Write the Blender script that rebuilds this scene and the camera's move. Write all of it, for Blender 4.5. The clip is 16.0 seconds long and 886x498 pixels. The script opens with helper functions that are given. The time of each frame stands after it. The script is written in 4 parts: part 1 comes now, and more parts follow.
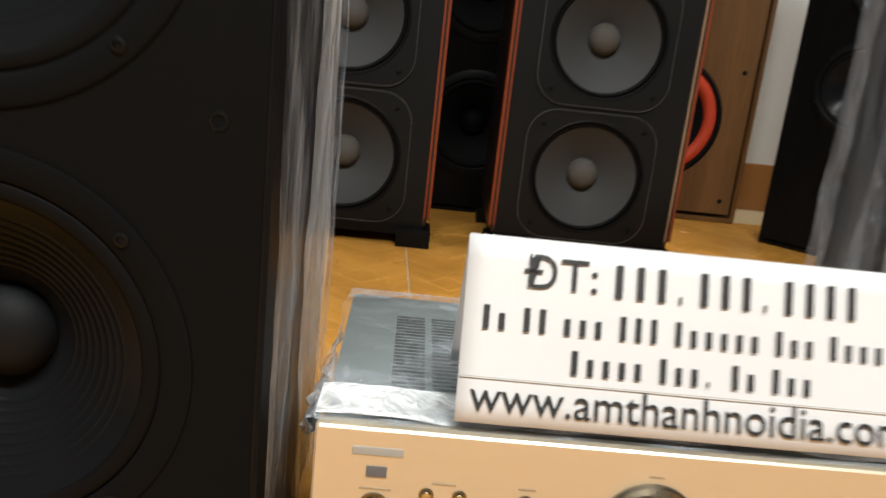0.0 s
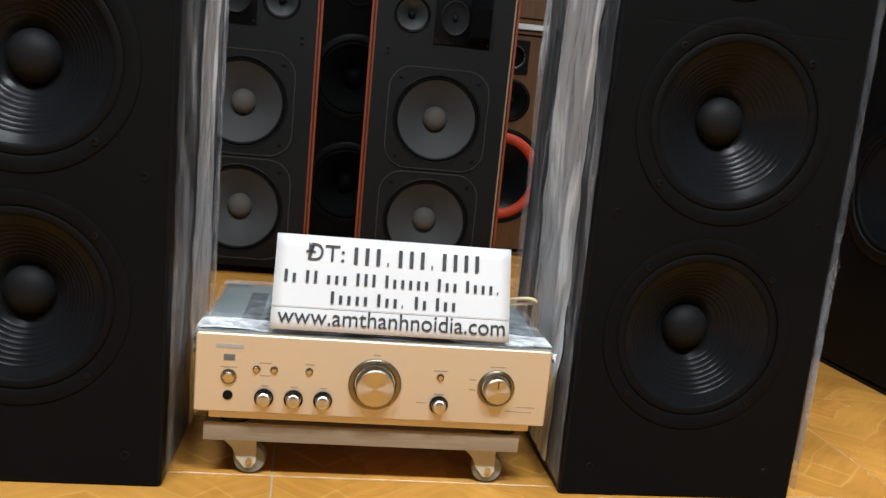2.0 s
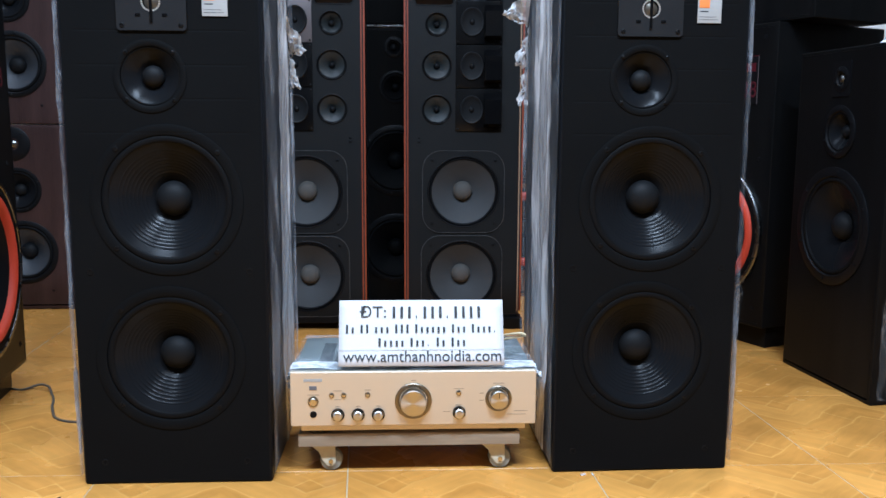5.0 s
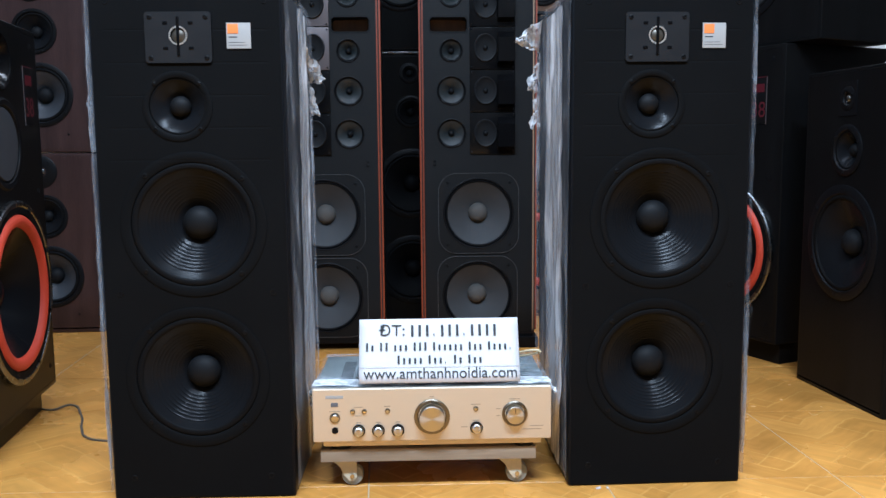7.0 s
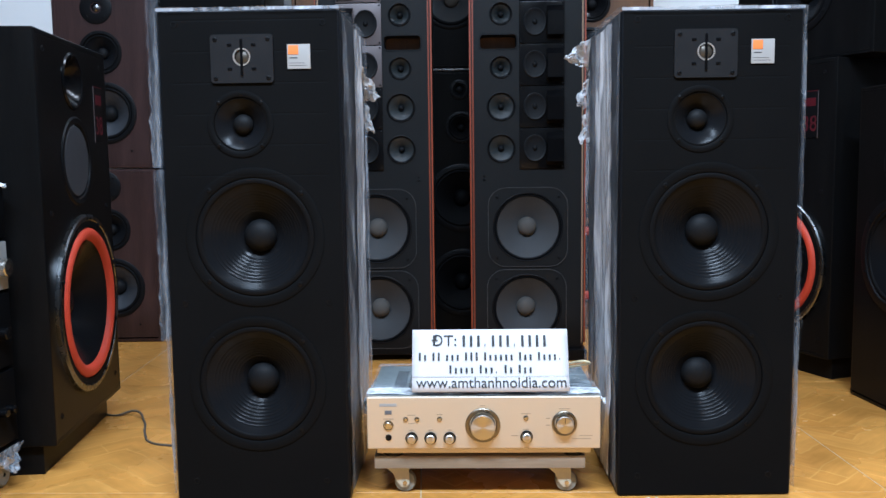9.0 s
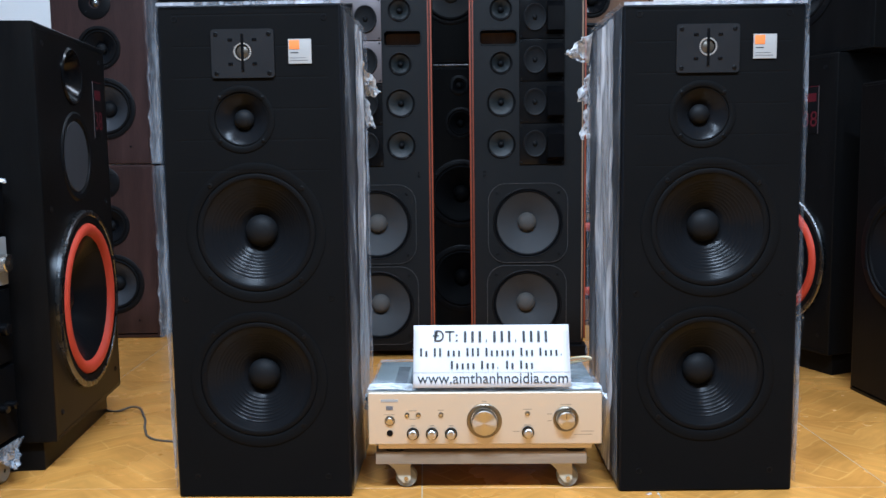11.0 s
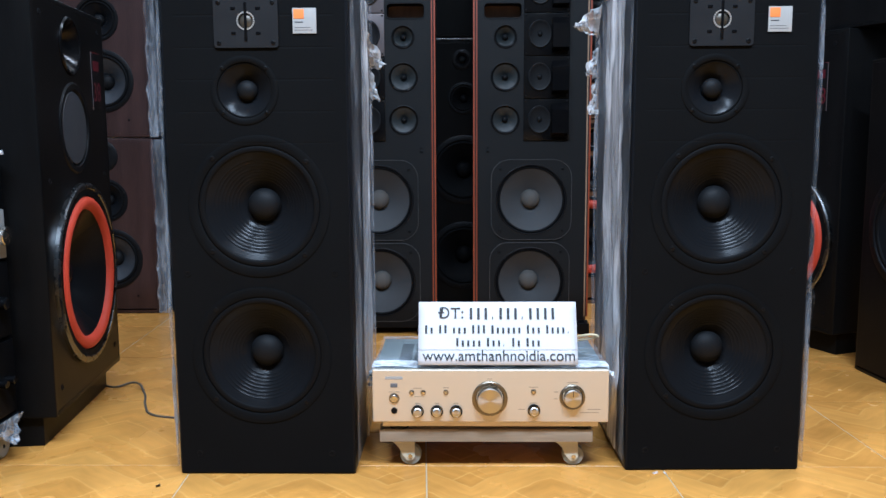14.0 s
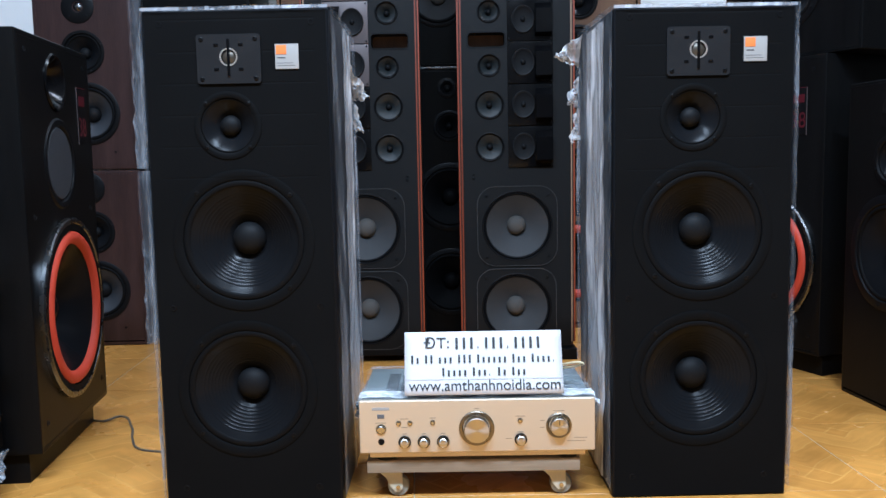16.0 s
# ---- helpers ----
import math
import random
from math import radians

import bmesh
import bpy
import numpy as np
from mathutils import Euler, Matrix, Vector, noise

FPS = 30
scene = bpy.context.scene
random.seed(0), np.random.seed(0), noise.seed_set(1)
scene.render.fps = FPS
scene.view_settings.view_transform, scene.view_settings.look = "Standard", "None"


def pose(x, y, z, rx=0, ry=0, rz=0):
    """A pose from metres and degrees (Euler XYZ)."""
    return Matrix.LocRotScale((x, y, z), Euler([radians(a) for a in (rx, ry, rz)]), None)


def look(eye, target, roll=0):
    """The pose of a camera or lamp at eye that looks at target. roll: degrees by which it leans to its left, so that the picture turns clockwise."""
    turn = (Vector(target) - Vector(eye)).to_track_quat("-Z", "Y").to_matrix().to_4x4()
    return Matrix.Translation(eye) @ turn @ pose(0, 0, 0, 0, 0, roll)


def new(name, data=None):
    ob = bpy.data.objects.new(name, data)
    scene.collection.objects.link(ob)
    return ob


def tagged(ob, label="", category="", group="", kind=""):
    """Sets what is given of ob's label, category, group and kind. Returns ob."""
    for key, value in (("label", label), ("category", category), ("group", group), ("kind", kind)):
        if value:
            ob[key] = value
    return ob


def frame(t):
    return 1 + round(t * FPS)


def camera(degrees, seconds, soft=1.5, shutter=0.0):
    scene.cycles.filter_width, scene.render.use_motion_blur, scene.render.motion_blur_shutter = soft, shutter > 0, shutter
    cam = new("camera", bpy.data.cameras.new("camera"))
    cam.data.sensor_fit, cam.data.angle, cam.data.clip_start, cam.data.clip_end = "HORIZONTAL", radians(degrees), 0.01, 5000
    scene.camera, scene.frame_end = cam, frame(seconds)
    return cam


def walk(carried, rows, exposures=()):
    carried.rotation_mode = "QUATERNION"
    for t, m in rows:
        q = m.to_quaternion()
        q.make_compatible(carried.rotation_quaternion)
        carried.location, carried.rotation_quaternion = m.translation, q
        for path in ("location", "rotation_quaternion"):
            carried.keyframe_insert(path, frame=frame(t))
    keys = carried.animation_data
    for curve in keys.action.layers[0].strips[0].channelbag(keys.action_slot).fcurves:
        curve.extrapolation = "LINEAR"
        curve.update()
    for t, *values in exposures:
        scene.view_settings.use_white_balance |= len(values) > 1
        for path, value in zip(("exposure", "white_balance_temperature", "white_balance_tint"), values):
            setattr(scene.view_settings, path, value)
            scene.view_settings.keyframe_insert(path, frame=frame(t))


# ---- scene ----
cam = camera(55.0, 16.0, shutter=0.5)
PATH = [
    (0, (-0.174, -0.475, 0.443), (-0.08, 1.448, -0.098), 6.3),
    (0.5, (-0.177, -0.66, 0.501), (0.064, 1.265, 0.017), 6.7),
    (1, (-0.162, -0.8, 0.523), (0.268, 1.093, 0.038), 6.0),
    (1.5, (-0.107, -0.845, 0.513), (0.299, 1.051, 0.025), 5.4),
    (2, (-0.063, -0.996, 0.505), (0.191, 0.952, 0.128), 5.6),
    (2.5, (-0.048, -1.078, 0.529), (0.147, 0.879, 0.167), 3.2),
    (3, (-0.041, -1.271, 0.592), (0.1, 0.685, 0.199), 0.0),
    (3.5, (-0.033, -1.37, 0.618), (0.085, 0.593, 0.252), -0.8),
    (4, (-0.02, -1.416, 0.636), (0.115, 0.555, 0.325), -0.3),
    (4.5, (-0.026, -1.426, 0.623), (0.101, 0.544, 0.306), 0.4),
    (4.7, (-0.021, -1.437, 0.619), (0.094, 0.536, 0.312), 0.4),
    (6.8, (-0.018, -1.494, 0.626), (0.028, 0.49, 0.386), -0.4),
    (7, (-0.022, -1.502, 0.623), (0.036, 0.483, 0.386), -0.5),
    (7.5, (-0.031, -1.53, 0.618), (-0.006, 0.457, 0.395), 0.0),
    (8, (-0.028, -1.54, 0.62), (-0.055, 0.448, 0.4), -0.3),
    (8.5, (-0.034, -1.545, 0.623), (-0.084, 0.443, 0.419), -0.4),
    (9, (-0.03, -1.544, 0.624), (-0.083, 0.445, 0.422), -0.7),
    (9.2, (-0.03, -1.543, 0.623), (-0.075, 0.446, 0.415), -0.85),
    (11.3, (-0.037, -1.541, 0.622), (-0.087, 0.447, 0.41), -0.6),
    (11.5, (-0.037, -1.539, 0.621), (-0.088, 0.448, 0.406), -0.5),
    (12, (-0.04, -1.539, 0.619), (-0.086, 0.448, 0.393), -0.2),
    (12.5, (-0.037, -1.534, 0.62), (-0.077, 0.451, 0.382), -0.3),
    (13, (-0.04, -1.532, 0.617), (-0.077, 0.452, 0.363), -0.4),
    (13.5, (-0.044, -1.526, 0.615), (-0.083, 0.456, 0.354), -0.4),
    (14, (-0.055, -1.517, 0.615), (-0.095, 0.466, 0.353), -0.3),
    (14.5, (-0.051, -1.519, 0.623), (-0.092, 0.465, 0.377), -0.7),
    (15, (-0.051, -1.522, 0.625), (-0.08, 0.466, 0.404), -0.9),
    (15.5, (-0.045, -1.522, 0.626), (-0.07, 0.466, 0.415), -1.0),
    (16, (-0.042, -1.525, 0.63), (-0.061, 0.464, 0.421), -1.1),
]
walk(cam, [(t, look(eye, target, roll)) for t, eye, target, roll in PATH],
     exposures=[(0, 0.2, 6800, 10), (0.4, 0.12, 6800, 10), (2, 0.1, 6150, 10), (2.5, 0.36, 6030, 10), (3.4, 0.32, 4800, 10), (4.4, 0.36, 5000, 10), (7, 0.38, 5050, 10), (16, 0.4, 5000, 10)])

# ---- light ----
world = bpy.data.worlds.new("world")
scene.world = world
world.use_nodes = True
world.node_tree.nodes["Background"].inputs[0].default_value = (0.9, 0.92, 0.95, 1)
world.node_tree.nodes["Background"].inputs[1].default_value = 0.03


def overhead_area(name, x, y, z, length, width, watts, colour, turn=0.0):
    data = bpy.data.lights.new(name, "AREA")
    data.shape, data.size, data.size_y = "RECTANGLE", length, width
    data.energy, data.color = watts, colour
    ob = new(name, data)
    ob.matrix_world = pose(x, y, z, 0, 0, turn)
    return ob


overhead_area("area_light", -0.75, -1.5, 2.75, 0.9, 0.2, 64, (0.925, 0.985, 0.98), 0)
overhead_area("area_light", 0.5, -1.5, 2.75, 0.9, 0.2, 82, (0.925, 0.985, 0.98), 0)
overhead_area("area_light", 1.25, 1.25, 2.75, 1.3, 0.18, 34, (1.0, 0.97, 0.92), 90)
# Added fill with no known fitting; brightens the mahogany stack and back-left wall.
overhead_area("area_light", -1.2, 0.8, 2.75, 1.3, 0.18, 21, (0.95, 0.98, 1.0), 90)

# ---- materials ----


def nodes_of(name):
    m = bpy.data.materials.new(name)
    m.use_nodes = True
    nt = m.node_tree
    return m, nt, nt.nodes["Principled BSDF"]


def surface(name, colour, rough=0.5, metal=0.0, vary=0.25, scale=6.0, stretch=(1, 1, 1), bump=0.15, grain=120.0, spec=0.5, rough_vary=0.12):
    """Base colour with two scales of variation, roughness variation and fine relief, in object metres."""
    m, nt, b = nodes_of(name)
    N, L = nt.nodes, nt.links
    co = N.new("ShaderNodeTexCoord")
    mp = N.new("ShaderNodeMapping")
    mp.inputs["Scale"].default_value = stretch
    L.new(co.outputs["Object"], mp.inputs["Vector"])
    n1 = N.new("ShaderNodeTexNoise")
    n1.inputs["Scale"].default_value, n1.inputs["Detail"].default_value = scale, 5
    n2 = N.new("ShaderNodeTexNoise")
    n2.inputs["Scale"].default_value, n2.inputs["Detail"].default_value = grain, 3
    L.new(mp.outputs[0], n1.inputs["Vector"])
    L.new(mp.outputs[0], n2.inputs["Vector"])
    mix = N.new("ShaderNodeMix")
    mix.data_type = "RGBA"
    mix.inputs["A"].default_value = (*[c * (1 - vary) for c in colour], 1)
    mix.inputs["B"].default_value = (*[min(1, c * (1 + vary)) for c in colour], 1)
    add = N.new("ShaderNodeMath")
    add.operation = "MULTIPLY_ADD"
    add.inputs[1].default_value, add.inputs[2].default_value = 0.4, 0.0
    half = N.new("ShaderNodeMath")
    half.operation = "MULTIPLY_ADD"
    half.inputs[1].default_value = 0.6
    L.new(n2.outputs["Fac"], add.inputs[0])
    L.new(n1.outputs["Fac"], half.inputs[0])
    L.new(add.outputs[0], half.inputs[2])
    L.new(half.outputs[0], mix.inputs["Factor"])
    L.new(mix.outputs["Result"], b.inputs["Base Color"])
    rr = N.new("ShaderNodeMapRange")
    rr.inputs["To Min"].default_value, rr.inputs["To Max"].default_value = max(0.02, rough - rough_vary), min(1, rough + rough_vary)
    L.new(n1.outputs["Fac"], rr.inputs["Value"])
    L.new(rr.outputs[0], b.inputs["Roughness"])
    b.inputs["Metallic"].default_value = metal
    b.inputs["Specular IOR Level"].default_value = spec
    if bump:
        bp = N.new("ShaderNodeBump")
        bp.inputs["Strength"].default_value, bp.inputs["Distance"].default_value = bump, 0.001
        L.new(n2.outputs["Fac"], bp.inputs["Height"])
        L.new(bp.outputs[0], b.inputs["Normal"])
    return m


def wood(name, dark, light, rough=0.4, scale=9.0, axis=2, bump=0.1, spec=0.5):
    """Grain that runs along one axis."""
    m, nt, b = nodes_of(name)
    N, L = nt.nodes, nt.links
    co = N.new("ShaderNodeTexCoord")
    mp = N.new("ShaderNodeMapping")
    st = [1.0, 1.0, 1.0]
    st[axis] = 0.08
    mp.inputs["Scale"].default_value = st
    L.new(co.outputs["Object"], mp.inputs["Vector"])
    n1 = N.new("ShaderNodeTexNoise")
    n1.inputs["Scale"].default_value, n1.inputs["Detail"].default_value, n1.inputs["Distortion"].default_value = scale, 6, 0.6
    n2 = N.new("ShaderNodeTexNoise")
    n2.inputs["Scale"].default_value, n2.inputs["Detail"].default_value = scale * 12, 4
    L.new(mp.outputs[0], n1.inputs["Vector"])
    L.new(mp.outputs[0], n2.inputs["Vector"])
    av = N.new("ShaderNodeMix")
    av.inputs["Factor"].default_value = 0.4
    L.new(n1.outputs["Fac"], av.inputs["A"])
    L.new(n2.outputs["Fac"], av.inputs["B"])
    rp = N.new("ShaderNodeValToRGB")
    rp.color_ramp.elements[0].position, rp.color_ramp.elements[1].position = 0.32, 0.68
    rp.color_ramp.elements[0].color, rp.color_ramp.elements[1].color = (*dark, 1), (*light, 1)
    L.new(av.outputs["Result"], rp.inputs["Fac"])
    L.new(rp.outputs["Color"], b.inputs["Base Color"])
    b.inputs["Roughness"].default_value = rough
    b.inputs["Specular IOR Level"].default_value = spec
    bp = N.new("ShaderNodeBump")
    bp.inputs["Strength"].default_value, bp.inputs["Distance"].default_value = bump, 0.001
    L.new(n2.outputs["Fac"], bp.inputs["Height"])
    L.new(bp.outputs[0], b.inputs["Normal"])
    return m


def tile_material():
    """Glazed ceramic printed with a chevron of small wooden strips."""
    m, nt, b = nodes_of("parquet_tile")
    N, L = nt.nodes, nt.links
    co = N.new("ShaderNodeTexCoord")
    info = N.new("ShaderNodeObjectInfo")
    sep = N.new("ShaderNodeSeparateXYZ")
    L.new(co.outputs["Object"], sep.inputs[0])
    fold = N.new("ShaderNodeMath")
    fold.operation = "PINGPONG"
    fold.inputs[1].default_value = 0.1475
    L.new(sep.outputs["X"], fold.inputs[0])
    com = N.new("ShaderNodeCombineXYZ")
    L.new(fold.outputs[0], com.inputs["X"])
    L.new(sep.outputs["Y"], com.inputs["Y"])
    mp = N.new("ShaderNodeMapping")
    mp.inputs["Rotation"].default_value = (0, 0, radians(42))
    dn = N.new("ShaderNodeTexNoise")
    dn.inputs["Scale"].default_value, dn.inputs["Detail"].default_value = 9, 2
    L.new(co.outputs["Object"], dn.inputs["Vector"])
    ds = N.new("ShaderNodeVectorMath")
    ds.operation = "MULTIPLY_ADD"
    ds.inputs[1].default_value = (0.034, 0.034, 0)
    L.new(dn.outputs["Color"], ds.inputs[0])
    L.new(com.outputs[0], ds.inputs[2])
    L.new(ds.outputs[0], mp.inputs["Vector"])
    br = N.new("ShaderNodeTexBrick")
    br.inputs["Scale"].default_value = 1.0
    br.inputs["Brick Width"].default_value, br.inputs["Row Height"].default_value = 0.34, 0.066
    br.inputs["Mortar Size"].default_value, br.inputs["Mortar Smooth"].default_value = 0.0035, 1.0
    br.inputs["Color1"].default_value = (0.54, 0.25, 0.047, 1)
    br.inputs["Color2"].default_value = (0.65, 0.318, 0.066, 1)
    br.inputs["Mortar"].default_value = (0.66, 0.34, 0.078, 1)
    L.new(mp.outputs[0], br.inputs["Vector"])
    gm = N.new("ShaderNodeMapping")
    gm.inputs["Scale"].default_value = (7, 60, 1)
    L.new(mp.outputs[0], gm.inputs["Vector"])
    gr = N.new("ShaderNodeTexNoise")
    gr.inputs["Scale"].default_value, gr.inputs["Detail"].default_value = 1.2, 5
    L.new(gm.outputs[0], gr.inputs["Vector"])
    big = N.new("ShaderNodeTexNoise")
    big.noise_dimensions = "4D"
    big.inputs["Scale"].default_value, big.inputs["Detail"].default_value = 7, 3
    L.new(co.outputs["Object"], big.inputs["Vector"])
    w = N.new("ShaderNodeMath")
    w.operation = "MULTIPLY"
    w.inputs[1].default_value = 30
    L.new(info.outputs["Random"], w.inputs[0])
    L.new(w.outputs[0], big.inputs["W"])
    sm = N.new("ShaderNodeMath")
    sm.operation = "MULTIPLY_ADD"
    sm.inputs[1].default_value = 0.5
    L.new(gr.outputs["Fac"], sm.inputs[0])
    bs = N.new("ShaderNodeMath")
    bs.operation = "MULTIPLY_ADD"
    bs.inputs[1].default_value, bs.inputs[2].default_value = 0.95, 0.28
    L.new(big.outputs["Fac"], bs.inputs[0])
    L.new(bs.outputs[0], sm.inputs[2])
    mul = N.new("ShaderNodeMix")
    mul.data_type, mul.blend_type = "RGBA", "MULTIPLY"
    mul.inputs["Factor"].default_value = 1.0
    L.new(br.outputs["Color"], mul.inputs["A"])
    L.new(sm.outputs[0], mul.inputs["B"])
    L.new(mul.outputs["Result"], b.inputs["Base Color"])
    rr = N.new("ShaderNodeMapRange")
    rr.inputs["To Min"].default_value, rr.inputs["To Max"].default_value = 0.16, 0.36
    L.new(big.outputs["Fac"], rr.inputs["Value"])
    L.new(rr.outputs[0], b.inputs["Roughness"])
    bp = N.new("ShaderNodeBump")
    bp.inputs["Strength"].default_value, bp.inputs["Distance"].default_value = 0.25, 0.0006
    L.new(gr.outputs["Fac"], bp.inputs["Height"])
    L.new(bp.outputs[0], b.inputs["Normal"])
    return m


def baffle_material():
    """Black textured baffle with fine horizontal grooves in its upper half."""
    m, nt, b = nodes_of("grooved_black_baffle")
    N, L = nt.nodes, nt.links
    co = N.new("ShaderNodeTexCoord")
    sep = N.new("ShaderNodeSeparateXYZ")
    L.new(co.outputs["Object"], sep.inputs[0])
    md = N.new("ShaderNodeMath")
    md.operation = "PINGPONG"
    md.inputs[1].default_value = 0.0275
    L.new(sep.outputs["Z"], md.inputs[0])
    gr = N.new("ShaderNodeMapRange")
    gr.inputs["From Min"].default_value, gr.inputs["From Max"].default_value = 0.0, 0.0022
    L.new(md.outputs[0], gr.inputs["Value"])
    up = N.new("ShaderNodeMath")
    up.operation = "LESS_THAN"
    up.inputs[1].default_value = 0.56
    L.new(sep.outputs["Z"], up.inputs[0])
    side = N.new("ShaderNodeMath")
    side.operation = "ABSOLUTE"
    L.new(sep.outputs["X"], side.inputs[0])
    border = N.new("ShaderNodeMath")
    border.operation = "GREATER_THAN"
    border.inputs[1].default_value = 0.138
    L.new(side.outputs[0], border.inputs[0])
    plain = N.new("ShaderNodeMath")
    plain.operation = "MAXIMUM"
    L.new(up.outputs[0], plain.inputs[0])
    L.new(border.outputs[0], plain.inputs[1])
    mx = N.new("ShaderNodeMath")
    mx.operation = "MAXIMUM"
    L.new(gr.outputs[0], mx.inputs[0])
    L.new(plain.outputs[0], mx.inputs[1])
    n1 = N.new("ShaderNodeTexNoise")
    n1.inputs["Scale"].default_value, n1.inputs["Detail"].default_value = 700, 2
    L.new(co.outputs["Object"], n1.inputs["Vector"])
    n2 = N.new("ShaderNodeTexNoise")
    n2.inputs["Scale"].default_value, n2.inputs["Detail"].default_value = 5, 4
    L.new(co.outputs["Object"], n2.inputs["Vector"])
    mix = N.new("ShaderNodeMix")
    mix.data_type = "RGBA"
    mix.inputs["A"].default_value, mix.inputs["B"].default_value = (0.003, 0.0032, 0.0036, 1), (0.0062, 0.0065, 0.007, 1)
    L.new(n2.outputs["Fac"], mix.inputs["Factor"])
    L.new(mix.outputs["Result"], b.inputs["Base Color"])
    b.inputs["Roughness"].default_value = 0.6
    b.inputs["Specular IOR Level"].default_value = 0.05
    ad = N.new("ShaderNodeMath")
    ad.operation = "MULTIPLY_ADD"
    ad.inputs[1].default_value = 0.2
    L.new(n1.outputs["Fac"], ad.inputs[0])
    L.new(mx.outputs[0], ad.inputs[2])
    bp = N.new("ShaderNodeBump")
    bp.inputs["Strength"].default_value, bp.inputs["Distance"].default_value = 0.3, 0.001
    L.new(ad.outputs[0], bp.inputs["Height"])
    L.new(bp.outputs[0], b.inputs["Normal"])
    return m


def wrap_material(name, clear, haze, crease, tint, relief=0.011, sparse=0.46):
    """Stretch film: nearly clear, with milky patches and thin bright creases that run along it; glints go in as opaque
    white.
    """
    m, nt, b = nodes_of(name)
    N, L = nt.nodes, nt.links
    co = N.new("ShaderNodeTexCoord")

    def field(stretch, scale, detail, twist):
        mp = N.new("ShaderNodeMapping")
        mp.inputs["Scale"].default_value = stretch
        L.new(co.outputs["Object"], mp.inputs["Vector"])
        n = N.new("ShaderNodeTexNoise")
        n.inputs["Scale"].default_value, n.inputs["Detail"].default_value, n.inputs["Distortion"].default_value = scale, detail, twist
        L.new(mp.outputs[0], n.inputs["Vector"])
        return n.outputs["Fac"]

    def spread(value, lo, hi, a, c):
        r = N.new("ShaderNodeMapRange")
        r.interpolation_type = "SMOOTHSTEP"
        r.inputs["From Min"].default_value, r.inputs["From Max"].default_value = lo, hi
        r.inputs["To Min"].default_value, r.inputs["To Max"].default_value = a, c
        L.new(value, r.inputs["Value"])
        return r.outputs[0]

    def calc(op, a, c):
        n = N.new("ShaderNodeMath")
        n.operation = op
        for k, v in enumerate((a, c)):
            if isinstance(v, (int, float)):
                n.inputs[k].default_value = v
            else:
                L.new(v, n.inputs[k])
        return n.outputs[0]

    long_folds = field((5, 5, 0.55), 1.6, 3, 0.6)
    crinkle = field((9, 9, 4), 2.6, 5, 1.1)
    patch = field((8, 8, 2.6), 1.3, 5, 0.7)
    ridge_a = spread(calc("ABSOLUTE", calc("SUBTRACT", long_folds, 0.5), 0.0), 0.0, 0.03, 1.0, 0.0)
    ridge_b = spread(calc("ABSOLUTE", calc("SUBTRACT", crinkle, 0.5), 0.0), 0.0, 0.035, 1.0, 0.0)
    milk = spread(patch, sparse, sparse + 0.13, clear, haze)
    fold = calc("MULTIPLY", calc("MAXIMUM", ridge_a, calc("MULTIPLY", ridge_b, 0.7)), crease)
    total = calc("MINIMUM", calc("ADD", milk, calc("MULTIPLY", fold, spread(patch, 0.36, 0.6, 0.35, 1.0))), 1.0)
    L.new(total, b.inputs["Alpha"])
    b.inputs["Base Color"].default_value = (*tint, 1)
    b.inputs["Roughness"].default_value = 0.12
    b.inputs["Specular IOR Level"].default_value = 0.6
    bp = N.new("ShaderNodeBump")
    bp.inputs["Strength"].default_value, bp.inputs["Distance"].default_value = 0.9, relief
    L.new(calc("ADD", crinkle, calc("MULTIPLY", long_folds, 0.8)), bp.inputs["Height"])
    L.new(bp.outputs[0], b.inputs["Normal"])
    return m


M_TILE = tile_material()
M_GROUT = surface("grout", (0.46, 0.36, 0.21), 0.8, bump=0.3)
M_WALL = surface("white_wall_paint", (0.74, 0.75, 0.74), 0.75, vary=0.05, scale=2, bump=0.12, grain=180)
# Unseen walls: dark colour keeps bounce and reflections off the black cabinets.
M_UNSEENWALL = surface("dark_unseen_wall", (0.08, 0.075, 0.07), 0.8, vary=0.3, scale=1.5, bump=0.1)
M_CEIL = surface("ceiling_paint", (0.8, 0.8, 0.78), 0.8, vary=0.04, scale=2)
M_SKIRT = surface("brown_skirting_tile", (0.36, 0.16, 0.05), 0.35, vary=0.2, scale=10)
M_BAFFLE = baffle_material()
M_BLACKWOOD = wood("black_ash_veneer", (0.0028, 0.0033, 0.0044), (0.0056, 0.0064, 0.0084), 0.42, 30, 2, 0.25, 0.14)
M_BLACKGLOSS = wood("black_satin_cabinet", (0.0033, 0.0033, 0.0035), (0.0064, 0.0064, 0.0066), 0.3, 24, 2, 0.08, 0.09)
M_CHAR = surface("charcoal_baffle_paint", (0.0072, 0.0076, 0.0082), 0.5, vary=0.18, scale=4, bump=0.3, grain=500, spec=0.18)
M_PLASTIC = surface("black_moulded_plastic", (0.0035, 0.0037, 0.0045), 0.45, vary=0.2, scale=20, bump=0.1, grain=400, spec=0.16)
M_HORN = surface("black_gloss_horn", (0.0035, 0.0035, 0.004), 0.18, vary=0.2, scale=12, bump=0.02, spec=0.25)
M_RUBBER = surface("black_rubber_surround", (0.003, 0.0031, 0.0036), 0.65, vary=0.2, scale=30, bump=0.05, spec=0.1)
M_CONE = surface("black_polymer_cone", (0.0072, 0.0077, 0.009), 0.23, vary=0.2, scale=9, bump=0.03, grain=300, spec=0.072, rough_vary=0.04)
M_CAP = surface("matt_dark_dust_cap", (0.006, 0.0064, 0.0073), 0.6, vary=0.15, scale=14, bump=0.1, grain=600, spec=0.14)
